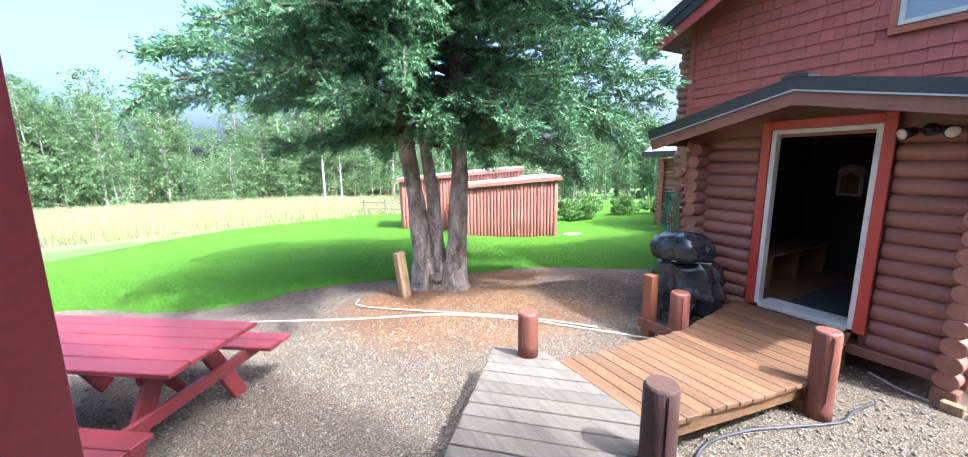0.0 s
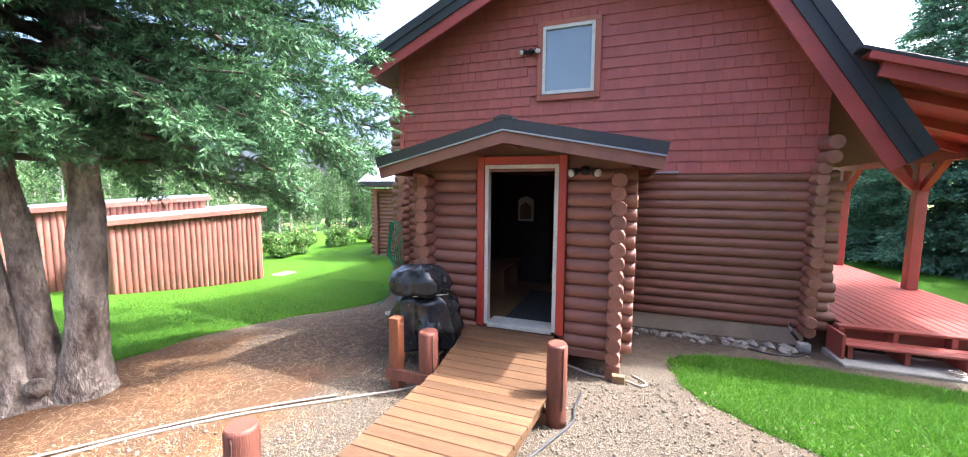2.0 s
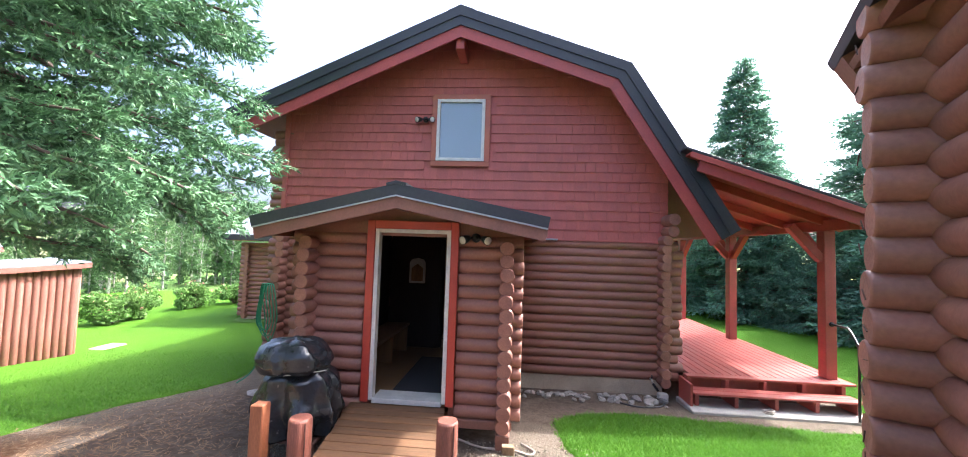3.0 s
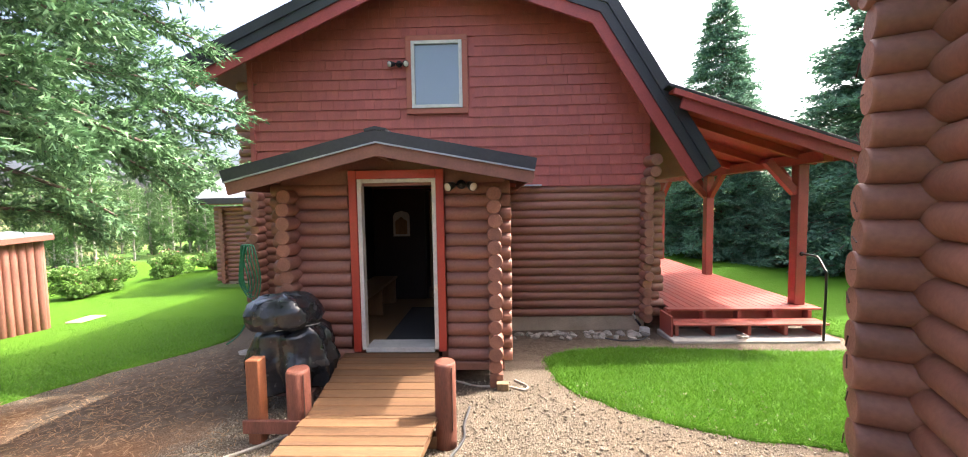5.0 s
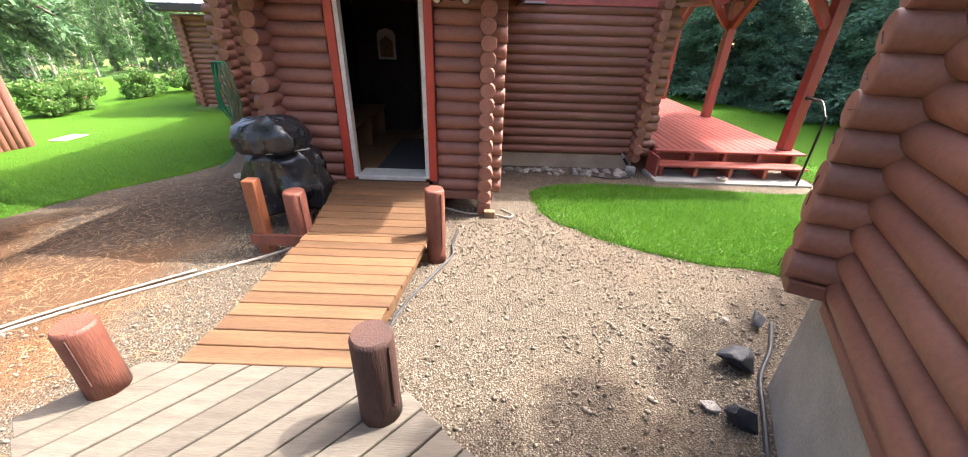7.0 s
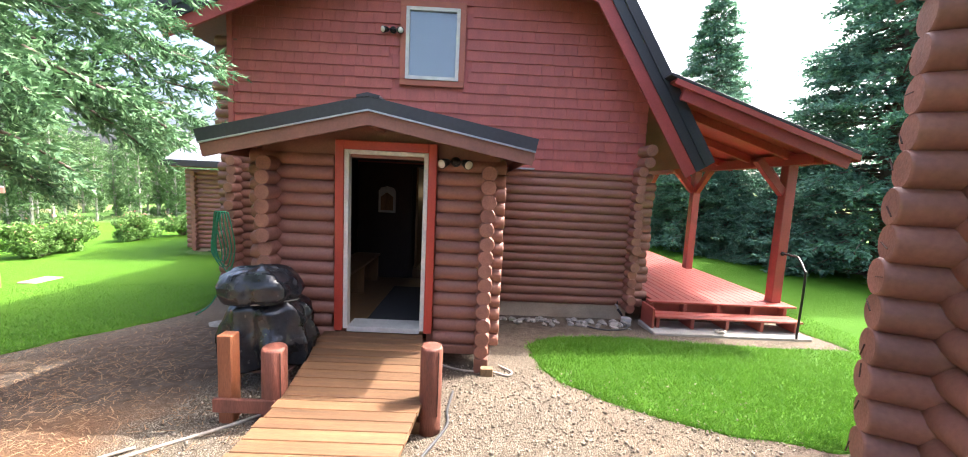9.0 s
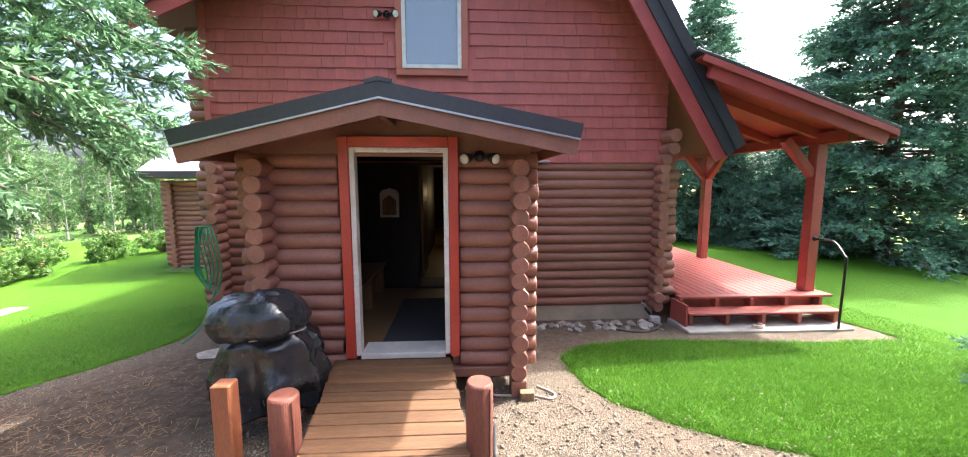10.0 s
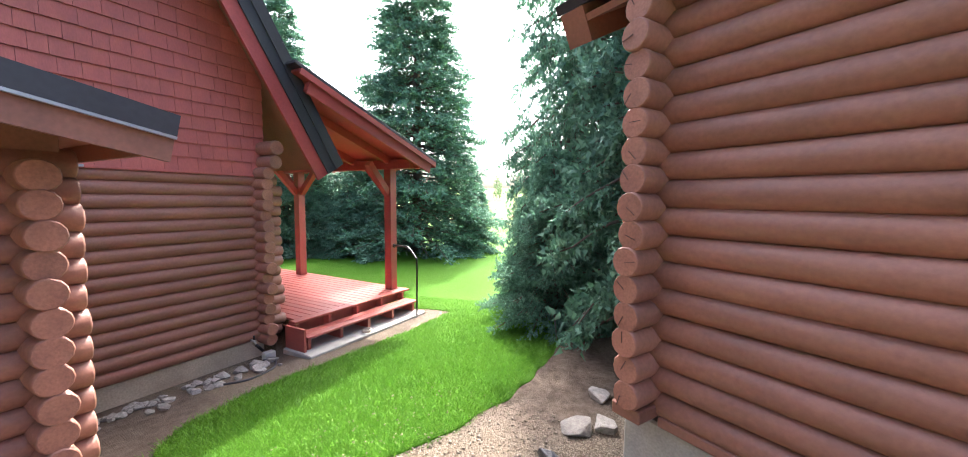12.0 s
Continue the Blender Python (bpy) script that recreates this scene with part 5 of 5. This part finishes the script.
def spruces():
    tall = spruce_meshes(14.0, 2.8, 21, 60, 9, 0.29)
    near_tall = spruce_meshes(14.0, 2.8, 24, 56, 8, 0.23)
    mid = spruce_meshes(6.5, 2.1, 22, 28, 8, 0.28)
    bushy = spruce_meshes(3.0, 1.55, 23, 26, 11, 0.13)
    for (x, y), (limb, crown), s, wide, hgt, rot, label in (
        ((13.1, -12.6), tall, 1.1, 1.32, 14, 0.3, "tall blue-green spruce on the lawn"),
        ((17.6, -9.1), tall, 0.82, 1.35, 14, 1.9, "tall pointed spruce beyond the porch"),
        ((4.0, -6.4), near_tall, 1.35, 0.45, 14, 3.0, "tall dark spruce behind the low one"),
        # added behind the cabin, out of view, to throw shade on the gravel
        ((1.9, -5.2), tall, 1.15, 0.78, 14, 4.0, "unseen tall spruce added to cast shade by the cabin"),
        ((4.0, -5.1), bushy, 0.95, 0.90, 3, 0.8, "low bushy spruce at the lawn's edge"),
        ((16.0, -9.3), mid, 0.75, 1.0, 6.5, 1.0, "bushy spruce behind the porch deck"),
        ((20.5, -8.0), mid, 1.0, 1.0, 6.5, 2.0, "bushy spruce behind the porch deck"),
        ((14.6, -9.9), bushy, 1.0, 1.1, 3, 2.6, "low bushy spruce behind the porch deck"),
        ((11.2, -14.5), mid, 0.6, 1.1, 6.5, 4.0, "bushy spruce at the lawn's far edge"),
        ((17.5, -13.5), mid, 0.9, 1.1, 6.5, 5.0, "bushy spruce at the lawn's far edge"),
    ):
        z = ground(x, y)
        t = thing("spruce_tree", (x, y, z), label, "tree", "spruces on the south lawn")
        r = Matrix.Rotation(rot, 3, "Z") @ Matrix.Diagonal((s * wide, s * wide, s))
        tube("trunk", [(x, y, z - 0.1), (x, y, z + hgt * s * 0.5), (x, y, z + hgt * s * 0.97)], [0.03 + 0.013 * hgt * s, 0.01 * hgt * s, 0.01], LIMB, t)
        tagged(place("branchwork", limb, t, (x, y, z), rot=r), kind="stuff")
        tagged(place("crown", crown, t, (x, y, z), rot=r), kind="stuff")


spruces()


def leaf_cloud(centres, spread, count, size, mat, seed):
    """Loose leaves round clump centres."""
    rg = np.random.RandomState(seed)
    c = np.asarray(centres, np.float32)
    k = rg.randint(0, len(c), count)
    off = rg.normal(0, 1, (count, 3))
    off /= np.linalg.norm(off, axis=1, keepdims=True)
    p = c[k] + off * np.asarray(spread)[k][:, None] * rg.uniform(0.35, 1, (count, 1)) ** 0.5 * np.array([1, 1, 0.75])
    a = rg.normal(0, 1, (count, 3))
    a /= np.linalg.norm(a, axis=1, keepdims=True)
    b = np.cross(a, rg.normal(0, 1, (count, 3)))
    b /= np.linalg.norm(b, axis=1, keepdims=True)
    s = size * rg.uniform(0.6, 1.3, (count, 1))
    return tris(np.stack([p - a * s, p + b * s * 0.8, p + a * s], 1).reshape(-1, 3), mat)


def broadleaf(height, width, seed, mat, leaves, size, low=0.25):
    rnd = random.Random(seed)
    limbs, cs, sp = [([Vector((0, 0, -0.3)), Vector((rnd.uniform(-0.2, 0.2), rnd.uniform(-0.2, 0.2), height * 0.5)), Vector((rnd.uniform(-0.4, 0.4), rnd.uniform(-0.4, 0.4), height * 0.95))], 0.009 * height + 0.03)], [], []
    for i in range(120):
        f = rnd.uniform(low, 1.0)
        z = height * f
        r = width * (1 - abs(f - 0.55) ** 1.6 * 1.3) * rnd.uniform(0.15, 1.0)
        a = rnd.uniform(0, 6.28)
        e = Vector((r * math.cos(a), r * math.sin(a), z))
        if i % 4 == 0:
            limbs.append(([Vector((0, 0, z - 0.1 * height)), Vector((e.x * 0.5, e.y * 0.5, z - 0.04 * height)), e], 0.004 * height))
        cs.append(tuple(e))
        sp.append(width * rnd.uniform(0.14, 0.34))
    return limb_mesh(limbs, BIRCH), leaf_cloud(cs, sp, leaves, size, mat, seed)


def woods():
    rnd = random.Random(5)
    kinds = [broadleaf(h, w, 60 + i, LEAF, 3600, 0.19, lo) for i, (h, w, lo) in enumerate(((15, 2.9, 0.12), (17.5, 2.5, 0.34), (12, 2.8, 0.06), (14, 2.6, 0.15)))]
    young = [broadleaf(h, w, 80 + i, POPLAR, 2000, 0.11, 0.03) for i, (h, w) in enumerate(((6.0, 0.85), (7.0, 0.9)))]
    spots = []
    scrub = [broadleaf(h, w, 90 + i, LEAF, 1500, 0.16, 0.0) for i, (h, w) in enumerate(((5.5, 2.4), (4.2, 2.8)))]
    def lower(a):
        # the wood stands lower towards the planted rows
        return min(1.0, max(0.66, 1.0 - (a - 8) * 0.03))

    for k in range(95):
        a = -34 + k + rnd.uniform(-0.8, 0.8)
        r = rnd.uniform(50, 66)
        spots.append((math.sin(radians(a)) * r + 2, math.cos(radians(a)) * r * 0.95 + 3, rnd.choice(scrub), lower(a) * rnd.uniform(0.8, 1.2), "low leafy willow scrub under the aspens"))
    for k in range(48):
        a = -34 + 2 * k + rnd.uniform(-0.8, 0.8)
        r = rnd.uniform(65, 74)
        spots.append((math.sin(radians(a)) * r + 2, math.cos(radians(a)) * r * 0.95 + 3, rnd.choice(kinds), lower(a) * rnd.uniform(0.65, 0.95), "pale green aspen at the meadow's edge"))
    for k in range(105):
        a = rnd.uniform(-32, 62)
        r = rnd.uniform(50, 63)
        spots.append((math.sin(radians(a)) * r + 2, math.cos(radians(a)) * r * 0.95 + 3, rnd.choice(kinds), lower(a) * rnd.uniform(0.55, 0.92), "pale green aspen at the meadow's edge"))
    for k in range(90):
        a = rnd.uniform(14, 68)
        r = rnd.uniform(30, 42)
        spots.append((math.sin(radians(a)) * r + 2, math.cos(radians(a)) * r + 2, rnd.choice(young), rnd.uniform(0.65, 1.0), "slender young poplar in a planted row"))
    for k in range(14):
        a = rnd.uniform(128, 175)
        r = rnd.uniform(120, 220)
        spots.append((math.sin(radians(a)) * r, math.cos(radians(a)) * r, rnd.choice(kinds), rnd.uniform(0.4, 0.7), "distant tree in the valley fields"))
    for x, y, (limb, crown), s, label in spots:
        z = ground(x, y) - 0.1
        t = thing("willow_bush" if "willow" in label else "aspen_tree" if "aspen" in label else "poplar_tree" if "poplar" in label else "field_tree", (x, y, z), label, "bush" if "willow" in label else "tree", "trees round the meadow")
        r = Matrix.Rotation(rnd.uniform(0, 6.28), 3, "Z") @ Matrix.Diagonal((s, s, s))
        place("trunk", limb, t, (x, y, z), rot=r)
        tagged(place("crown", crown, t, (x, y, z), rot=r), kind="stuff")


woods()


def shrubs():
    rnd = random.Random(2)
    for x, y, s in ((12.4, 14.2, 0.95), (13.5, 14.4, 0.85), (15.9, 14.3, 0.9), (17.4, 13.6, 0.8)):
        z = ground(x, y)
        cs, sp, limbs = [], [], []
        for k in range(22):
            a, r, h = rnd.uniform(0, 6.28), rnd.uniform(0.1, 0.85) * s, rnd.uniform(0.2, 1.15) * s
            cs.append((r * math.cos(a), r * math.sin(a), h * (1.1 - 0.4 * r / s)))
            sp.append(0.3 * s)
            limbs.append(([Vector((0, 0, -0.05)), Vector((r * 0.5 * math.cos(a), r * 0.5 * math.sin(a), h * 0.55)), Vector(cs[-1])], 0.012))
        t = thing("shrub", (x, y, z), "leafy green flowering shrub on the lawn", "shrub", "shrubs by the wing")
        place("stem", limb_mesh(limbs, LIMB), t, (x, y, z))
        place("foliage", leaf_cloud(cs, sp, 3200, 0.07, LEAF_BUSH, int(x * 10)), t, (x, y, z))
        place("blossom", leaf_cloud([(a, b, c + 0.25) for a, b, c in cs], sp, 60, 0.05, FLOWER, int(x * 7)), t, (x, y, z))


shrubs()
shingles()

# ---- small things ----


def rock_mesh(seed, mat, n=16):
    """An angular stone about one metre across, to be scaled."""
    rnd = random.Random(seed)
    bm = bmesh.new()
    for _ in range(n):
        v = Vector((rnd.gauss(0, 1), rnd.gauss(0, 1), rnd.gauss(0, 1))).normalized()
        bm.verts.new(v * rnd.uniform(0.4, 0.52))
    made = bmesh.ops.convex_hull(bm, input=bm.verts[:])
    bmesh.ops.delete(bm, geom=[g for g in made["geom_interior"] if isinstance(g, bmesh.types.BMVert)], context="VERTS")
    bmesh.ops.bevel(bm, geom=bm.edges[:], offset=0.02, segments=1, affect="EDGES")
    bmesh.ops.recalc_face_normals(bm, faces=bm.faces)
    return finish(bm, mat)


ROCKS = [rock_mesh(i, STONE) for i in range(5)]
SLATES = [rock_mesh(20 + i, SLATE, 11) for i in range(3)]


def stone(name, me, at, size, turn, label, group):
    ob = new(name, me)
    ob.matrix_world = Matrix.LocRotScale(at, Euler((0.15, 0.1, turn)), size)
    tagged(ob, label, "stone", group)
    return ob


_r = random.Random(11)
for k in range(70):
    yy = _r.uniform(-1.25, 0.62)
    if k > 58:
        yy = _r.uniform(-1.9, -1.2)
    xx = 7.22 - abs(_r.gauss(0, 0.16)) - (0.1 if k > 58 else 0)
    s = _r.uniform(0.06, 0.14) * (1.7 if k > 60 else 1)
    stone("stone", ROCKS[k % 5], (xx, yy, ground(xx, yy) + s * 0.18), (s * 1.3, s, s * 0.7), _r.uniform(0, 6), "pale fieldstone along the house footing", "stones along the footing")
for (x, y), s, t in (((2.74, -1.50), (0.34, 0.15, 0.14), 2.5), ((2.30, -1.08), (0.42, 0.26, 0.24), 1.9), ((1.82, -0.84), (0.26, 0.20, 0.2), 0.6)):
    stone("slate_rock", SLATES[int(x * 10) % 3], (x, y, 0.05), s, t, "dark blue-black slate rock beside the cabin footing", "dark rocks by the cabin")
for (x, y), s, t in (((2.66, -2.05), (0.38, 0.30, 0.22), 0.3), ((2.43, -2.2), (0.28, 0.26, 0.26), 1.2), ((2.62, -2.75), (0.36, 0.26, 0.22), 2.2), ((1.93, -0.72), (0.13, 0.1, 0.07), 1.0), ((2.75, -1.25), (0.07, 0.06, 0.04), 0.4)):
    stone("stone", ROCKS[int(y * -10) % 5], (x, y, 0.03), s, t, "pale fieldstone on the gravel by the cabin", "pale rocks by the cabin")
stone("stepping_stone", ROCKS[1], (6.3, 4.6, ground(6.3, 4.6)), (0.62, 0.55, 0.09), 0.4, "flat round stepping stone on bare earth", "stepping stones")
tagged(part("shed_slab", box(9.0, 9.6, 10.55, 10.95, ground(9.4, 10.8) - 0.1, ground(9.4, 10.8) + 0.035, 0.01), FOUND), "pale slab on the lawn beside the shed", "slab")

# leaning stub post by the spruce
stub = thing("stub_post", (1.50, 5.86, 0), "short weathered timber post leaning beside the spruce", "post")
part("post", beam((1.51, 5.87, -0.08), (1.44, 5.93, 0.66), 0.17, 0.12, 0.012, up=(0.4, -0.9, 0)), STUMPWOOD, stub)


def hose(name, pts, r, mat, label, lift=0.012):
    p = [(x, y, ground(x, y) + lift) for x, y in pts]
    t = thing(name, p[0], label, "hose")
    tube("hose", smooth_path(p, 8), r, mat, t, sides=8)


hose("garden_hose", [(-4.5, 7.9), (-2.8, 7.15), (-1.4, 6.3), (-0.2, 5.65), (0.75, 5.15), (1.7, 4.72), (2.5, 4.0), (3.1, 3.3), (3.55, 2.75), (4.0, 2.35)], 0.014, GREYHOSE, "dusty grey hose lying across the gravel")
hose("garden_hose", [(0.80, 6.05), (0.72, 5.85), (0.85, 5.62), (1.15, 5.32), (1.75, 4.78), (2.52, 4.07), (3.2, 3.3)], 0.012, GREYHOSE, "dusty grey hose curving beside another", 0.02)
hose("garden_hose", [(4.9, 1.25), (4.72, 0.95), (4.70, 0.60), (4.62, 0.42), (4.72, 0.36), (4.9, 0.5)], 0.013, GREYHOSE, "dusty hose curled by the annex corner")
hose("garden_hose", [(4.2, 1.0), (3.85, 1.03), (3.6, 1.02), (3.2, 1.18), (2.85, 1.32), (2.4, 1.38), (1.95, 1.2), (1.75, 0.95)], 0.013, DARKHOSE, "dark rubber hose along the ramp")
hose("garden_hose", [(2.75, -1.62), (2.45, -1.42), (2.19, -1.19), (1.95, -1.06), (1.65, -0.90), (1.3, -0.72)], 0.016, DARKHOSE, "dark hose beside the cabin footing")
hose("garden_hose", [(7.2, -1.85), (7.0, -1.9), (6.75, -1.7), (6.7, -1.35), (6.9, -1.1)], 0.014, DARKHOSE, "dark hose by the house tap")

# green hose looped over log ends at the house corner
coil = thing("hose_coil", (7.05, 5.2, 0.35), "green garden hose looped over the log ends", "hose")
for k in range(5):
    dy, low = 0.055 * k, 0.40 + 0.07 * (k % 3) + 0.03 * k
    tube("loop", smooth_path([(7.02 - 0.012 * k, 5.02 + dy * 0.6, 1.42), (6.98 - 0.01 * k, 4.94 + dy, 1.2), (6.99, 4.90 + dy, 0.8), (7.0, 5.02 + dy * 0.6, low), (7.02, 5.22 + dy * 0.4, 0.75), (7.02, 5.20 + dy * 0.3, 1.2), (7.02 - 0.012 * k, 5.12 + dy * 0.4, 1.42), (7.02 - 0.012 * k, 5.02 + dy * 0.6, 1.42)], 5), 0.011, GREENHOSE, coil)
tube("tail", smooth_path([(7.0, 5.0, 0.5), (6.98, 5.12, 0.2), (6.95, 5.3, -0.15), (6.8, 5.45, ground(6.8, 5.4) + 0.012)], 5), 0.011, GREENHOSE, coil)

meter = thing("electric_meter", (7.3, 4.5, 1.5), "round glass electric meter on a brown box", "meter")
tube("dial", [(7.28, 4.5, 1.62), (7.22, 4.5, 1.62), (7.2, 4.5, 1.62)], [0.085, 0.085, 0.06], PALE, meter, "pale round meter dial", sides=18)
part("box", box(7.24, 7.33, 4.41, 4.59, 1.05, 1.52, 0.008), BROWN, meter)
tube("conduit", [(7.29, 4.5, 1.06), (7.29, 4.5, -0.28)], 0.025, BROWN, meter)

tap = thing("yard_tap", (7.3, -1.8, -0.2), "metal garden tap with splitter on the house footing", "tap")
tube("pipe", [(7.45, -1.8, 0.02), (7.33, -1.8, 0.02), (7.29, -1.8, -0.02)], 0.016, PALE, tap)
tube("handle", [(7.33, -1.8, 0.04), (7.33, -1.8, 0.10)], 0.012, BLACKIRON, tap)
tube("splitter", [(7.28, -1.8, -0.03), (7.25, -1.88, -0.14)], 0.022, BLACKIRON, tap)
part("timer", box(7.16, 7.27, -2.02, -1.86, -0.27, -0.16, 0.012), PALE, tap, "pale plastic water timer")
ring = thing("rope_ring", (6.70, -3.3, -0.18), "small tan coil lying on the concrete slab", "coil")
tube("coil", [(6.64 + 0.07 * math.cos(a), -3.3 + 0.07 * math.sin(a), -0.165 + 0.004 * a) for a in np.arange(0, 12, 0.35)], 0.011, GREYHOSE, ring)

# split-rail fence far out by the meadow
rails = thing("rail_fence", (5.0, 22.5, ground(5, 22.5)), "short pale rail fence at the meadow's edge", "fence")
for k in range(3):
    fx, fy = 4.2 + 1.15 * k, 22.7 - 0.25 * k
    part("post", box(fx - 0.05, fx + 0.05, fy - 0.05, fy + 0.05, ground(fx, fy) - 0.1, ground(fx, fy) + 0.85, 0.01), GREYWOOD, rails)
for h in (0.35, 0.7):
    part("rail", beam((4.0, 22.74, ground(4.2, 22.7) + h), (6.7, 22.16, ground(6.5, 22.2) + h), 0.06, 0.07, 0.008), GREYWOOD, rails)


# ---- grass, gravel and litter ----
def scatter_blades(name, rim, lo, hi, count, tall, mat, seed, label, near):
    rg = np.random.RandomState(seed)
    x, y = rg.uniform(lo[0], hi[0], count), rg.uniform(lo[1], hi[1], count)
    keep = np.zeros(count, bool)
    for (x0, y0), (x1, y1) in zip(rim, rim[1:] + rim[:1]):
        if y0 != y1:
            keep ^= ((y0 > y) != (y1 > y)) & (x < (x1 - x0) * (y - y0) / (y1 - y0) + x0)
    keep &= rg.uniform(0, 1, count) < near(x, y)
    x, y = x + rg.normal(0, 0.035, count), y + rg.normal(0, 0.035, count)
    pts = [(i, j, ground(i, j) + 0.004) for i, j in zip(x[keep].tolist(), y[keep].tolist())]
    p = np.array(pts)
    n = len(p)
    a = rg.uniform(0, 2 * math.pi, n)
    h = tall * rg.uniform(0.55, 1.25, n)
    w = 0.0032 + 0.0022 * rg.uniform(0, 1, n) * (tall / 0.06)
    side = np.stack([np.cos(a), np.sin(a), 0 * a], 1) * w[:, None]
    lean = np.stack([rg.normal(0, 0.75, n), rg.normal(0, 0.75, n), np.ones(n)], 1) * h[:, None]
    ob = new(name, tris(np.stack([p - side, p + side, p + lean], 1).reshape(-1, 3), mat))
    return tagged(ob, label, "grass", kind="stuff")


scatter_blades("lawn_grass", RIM_B, (3.5, -6.0), (9.0, 0.3), 230000, 0.05, BLADE, 1, "short green lawn blades", lambda x, y: np.clip((3.4 / np.hypot(x - 3.0, y + 0.5)) ** 2, 0, 1))
scatter_blades("lawn_grass", RIM_A, (-6.0, 5.0), (9.0, 12.0), 260000, 0.055, BLADE, 2, "short green lawn blades", lambda x, y: np.clip((6.5 / np.hypot(x - 1, y)) ** 4, 0, 1))


def meadow():
    rg = np.random.RandomState(6)
    n = 95000
    r, a = rg.uniform(18, 46, n), np.radians(rg.uniform(-34, 48, n))
    x, y = np.sin(a) * r, np.cos(a) * r + 1
    keep = (y - 0.45 * x) > 20.6 + rg.normal(0, 0.9, n)
    x, y = x[keep], y[keep]
    p = np.stack([x, y, [ground(i, j) for i, j in zip(x, y)]], 1)
    n = len(p)
    b = rg.uniform(0, 2 * math.pi, n)
    side = np.stack([np.cos(b), np.sin(b), 0 * b], 1) * 0.015
    lean = np.stack([rg.normal(0, 0.3, n), rg.normal(0, 0.3, n), np.ones(n)], 1) * rg.uniform(0.3, 0.75, (n, 1))
    tagged(new("meadow_grass", tris(np.stack([p - side, p + side, p + lean], 1).reshape(-1, 3), STRAW)), "tall dry meadow grass", "grass", kind="stuff")


meadow()
PEBBLE = leaf_material("mixed_gravel", (0.085, 0.068, 0.050), (0.38, 0.322, 0.25), rough=0.85, through_light=0.0)
CHIP = leaf_material("needles_and_twigs", (0.10, 0.05, 0.025), (0.42, 0.27, 0.15), rough=0.9, through_light=0.0)


def gravel():
    rg = np.random.RandomState(9)
    n = 40000
    x, y = rg.uniform(-3.0, 4.9, n), rg.uniform(-2.2, 5.0, n)
    d = np.hypot(x - 1.2, y - 1.0)
    keep = (rg.uniform(0, 1, n) < np.clip((3.3 / d) ** 1.6, 0.12, 1)) & ~((y > 3.4) & (x > 2.4))
    x, y = x[keep], y[keep]
    n = len(x)
    s = rg.gamma(3.0, 0.0030, n).clip(0.004, 0.024)[:, None]
    c = np.stack([x, y, [ground(i, j) for i, j in zip(x, y)]], 1) + np.array([0, 0, 1]) * s * 0.35
    u = rg.normal(0, 1, (n, 3))
    u /= np.linalg.norm(u, axis=1, keepdims=True)
    v = np.cross(u, rg.normal(0, 1, (n, 3)))
    v /= np.linalg.norm(v, axis=1, keepdims=True)
    w = np.cross(u, v)
    u, v, w = u * s * rg.uniform(0.8, 1.3, (n, 1)), v * s * rg.uniform(0.6, 1.0, (n, 1)), w * s * rg.uniform(0.4, 0.8, (n, 1))
    q = np.stack([c + u, c + v, c - u, c - v, c + w, c - w], 1)
    me = bpy.data.meshes.new("mesh")
    f = np.array([(0, 1, 4), (1, 2, 4), (2, 3, 4), (3, 0, 4), (1, 0, 5), (2, 1, 5), (3, 2, 5), (0, 3, 5)])
    faces = (np.arange(n)[:, None, None] * 6 + f[None]).reshape(-1)
    me.vertices.add(n * 6)
    me.vertices.foreach_set("co", q.astype(np.float32).ravel())
    me.loops.add(len(faces))
    me.loops.foreach_set("vertex_index", faces.astype(np.int32))
    me.polygons.add(len(faces) // 3)
    me.polygons.foreach_set("loop_start", np.arange(0, len(faces), 3, dtype=np.int32))
    me.update(calc_edges=True)
    me.materials.append(PEBBLE)
    tagged(new("gravel", me), "loose pale crushed gravel", "gravel", kind="stuff")


def litter():
    rg = np.random.RandomState(10)
    n = 9000
    x, y = rg.normal(2.9, 1.5, n), rg.normal(4.9, 0.95, n)
    p = np.stack([x, y, [ground(i, j) + 0.008 for i, j in zip(x, y)]], 1)
    a = rg.uniform(0, 6.28, n)
    ln = rg.gamma(2.0, 0.012, n)[:, None]
    d = np.stack([np.cos(a), np.sin(a), rg.normal(0, 0.12, n)], 1) * ln
    w = np.stack([-np.sin(a), np.cos(a), 0 * a], 1) * 0.0035
    tagged(new("needle_litter", tris(np.stack([p - d - w, p + d - w, p + d + w, p - d + w], 1).reshape(-1, 3), CHIP, 4)), "brown needles and twigs under the spruce", "litter", kind="stuff")


gravel()
litter()
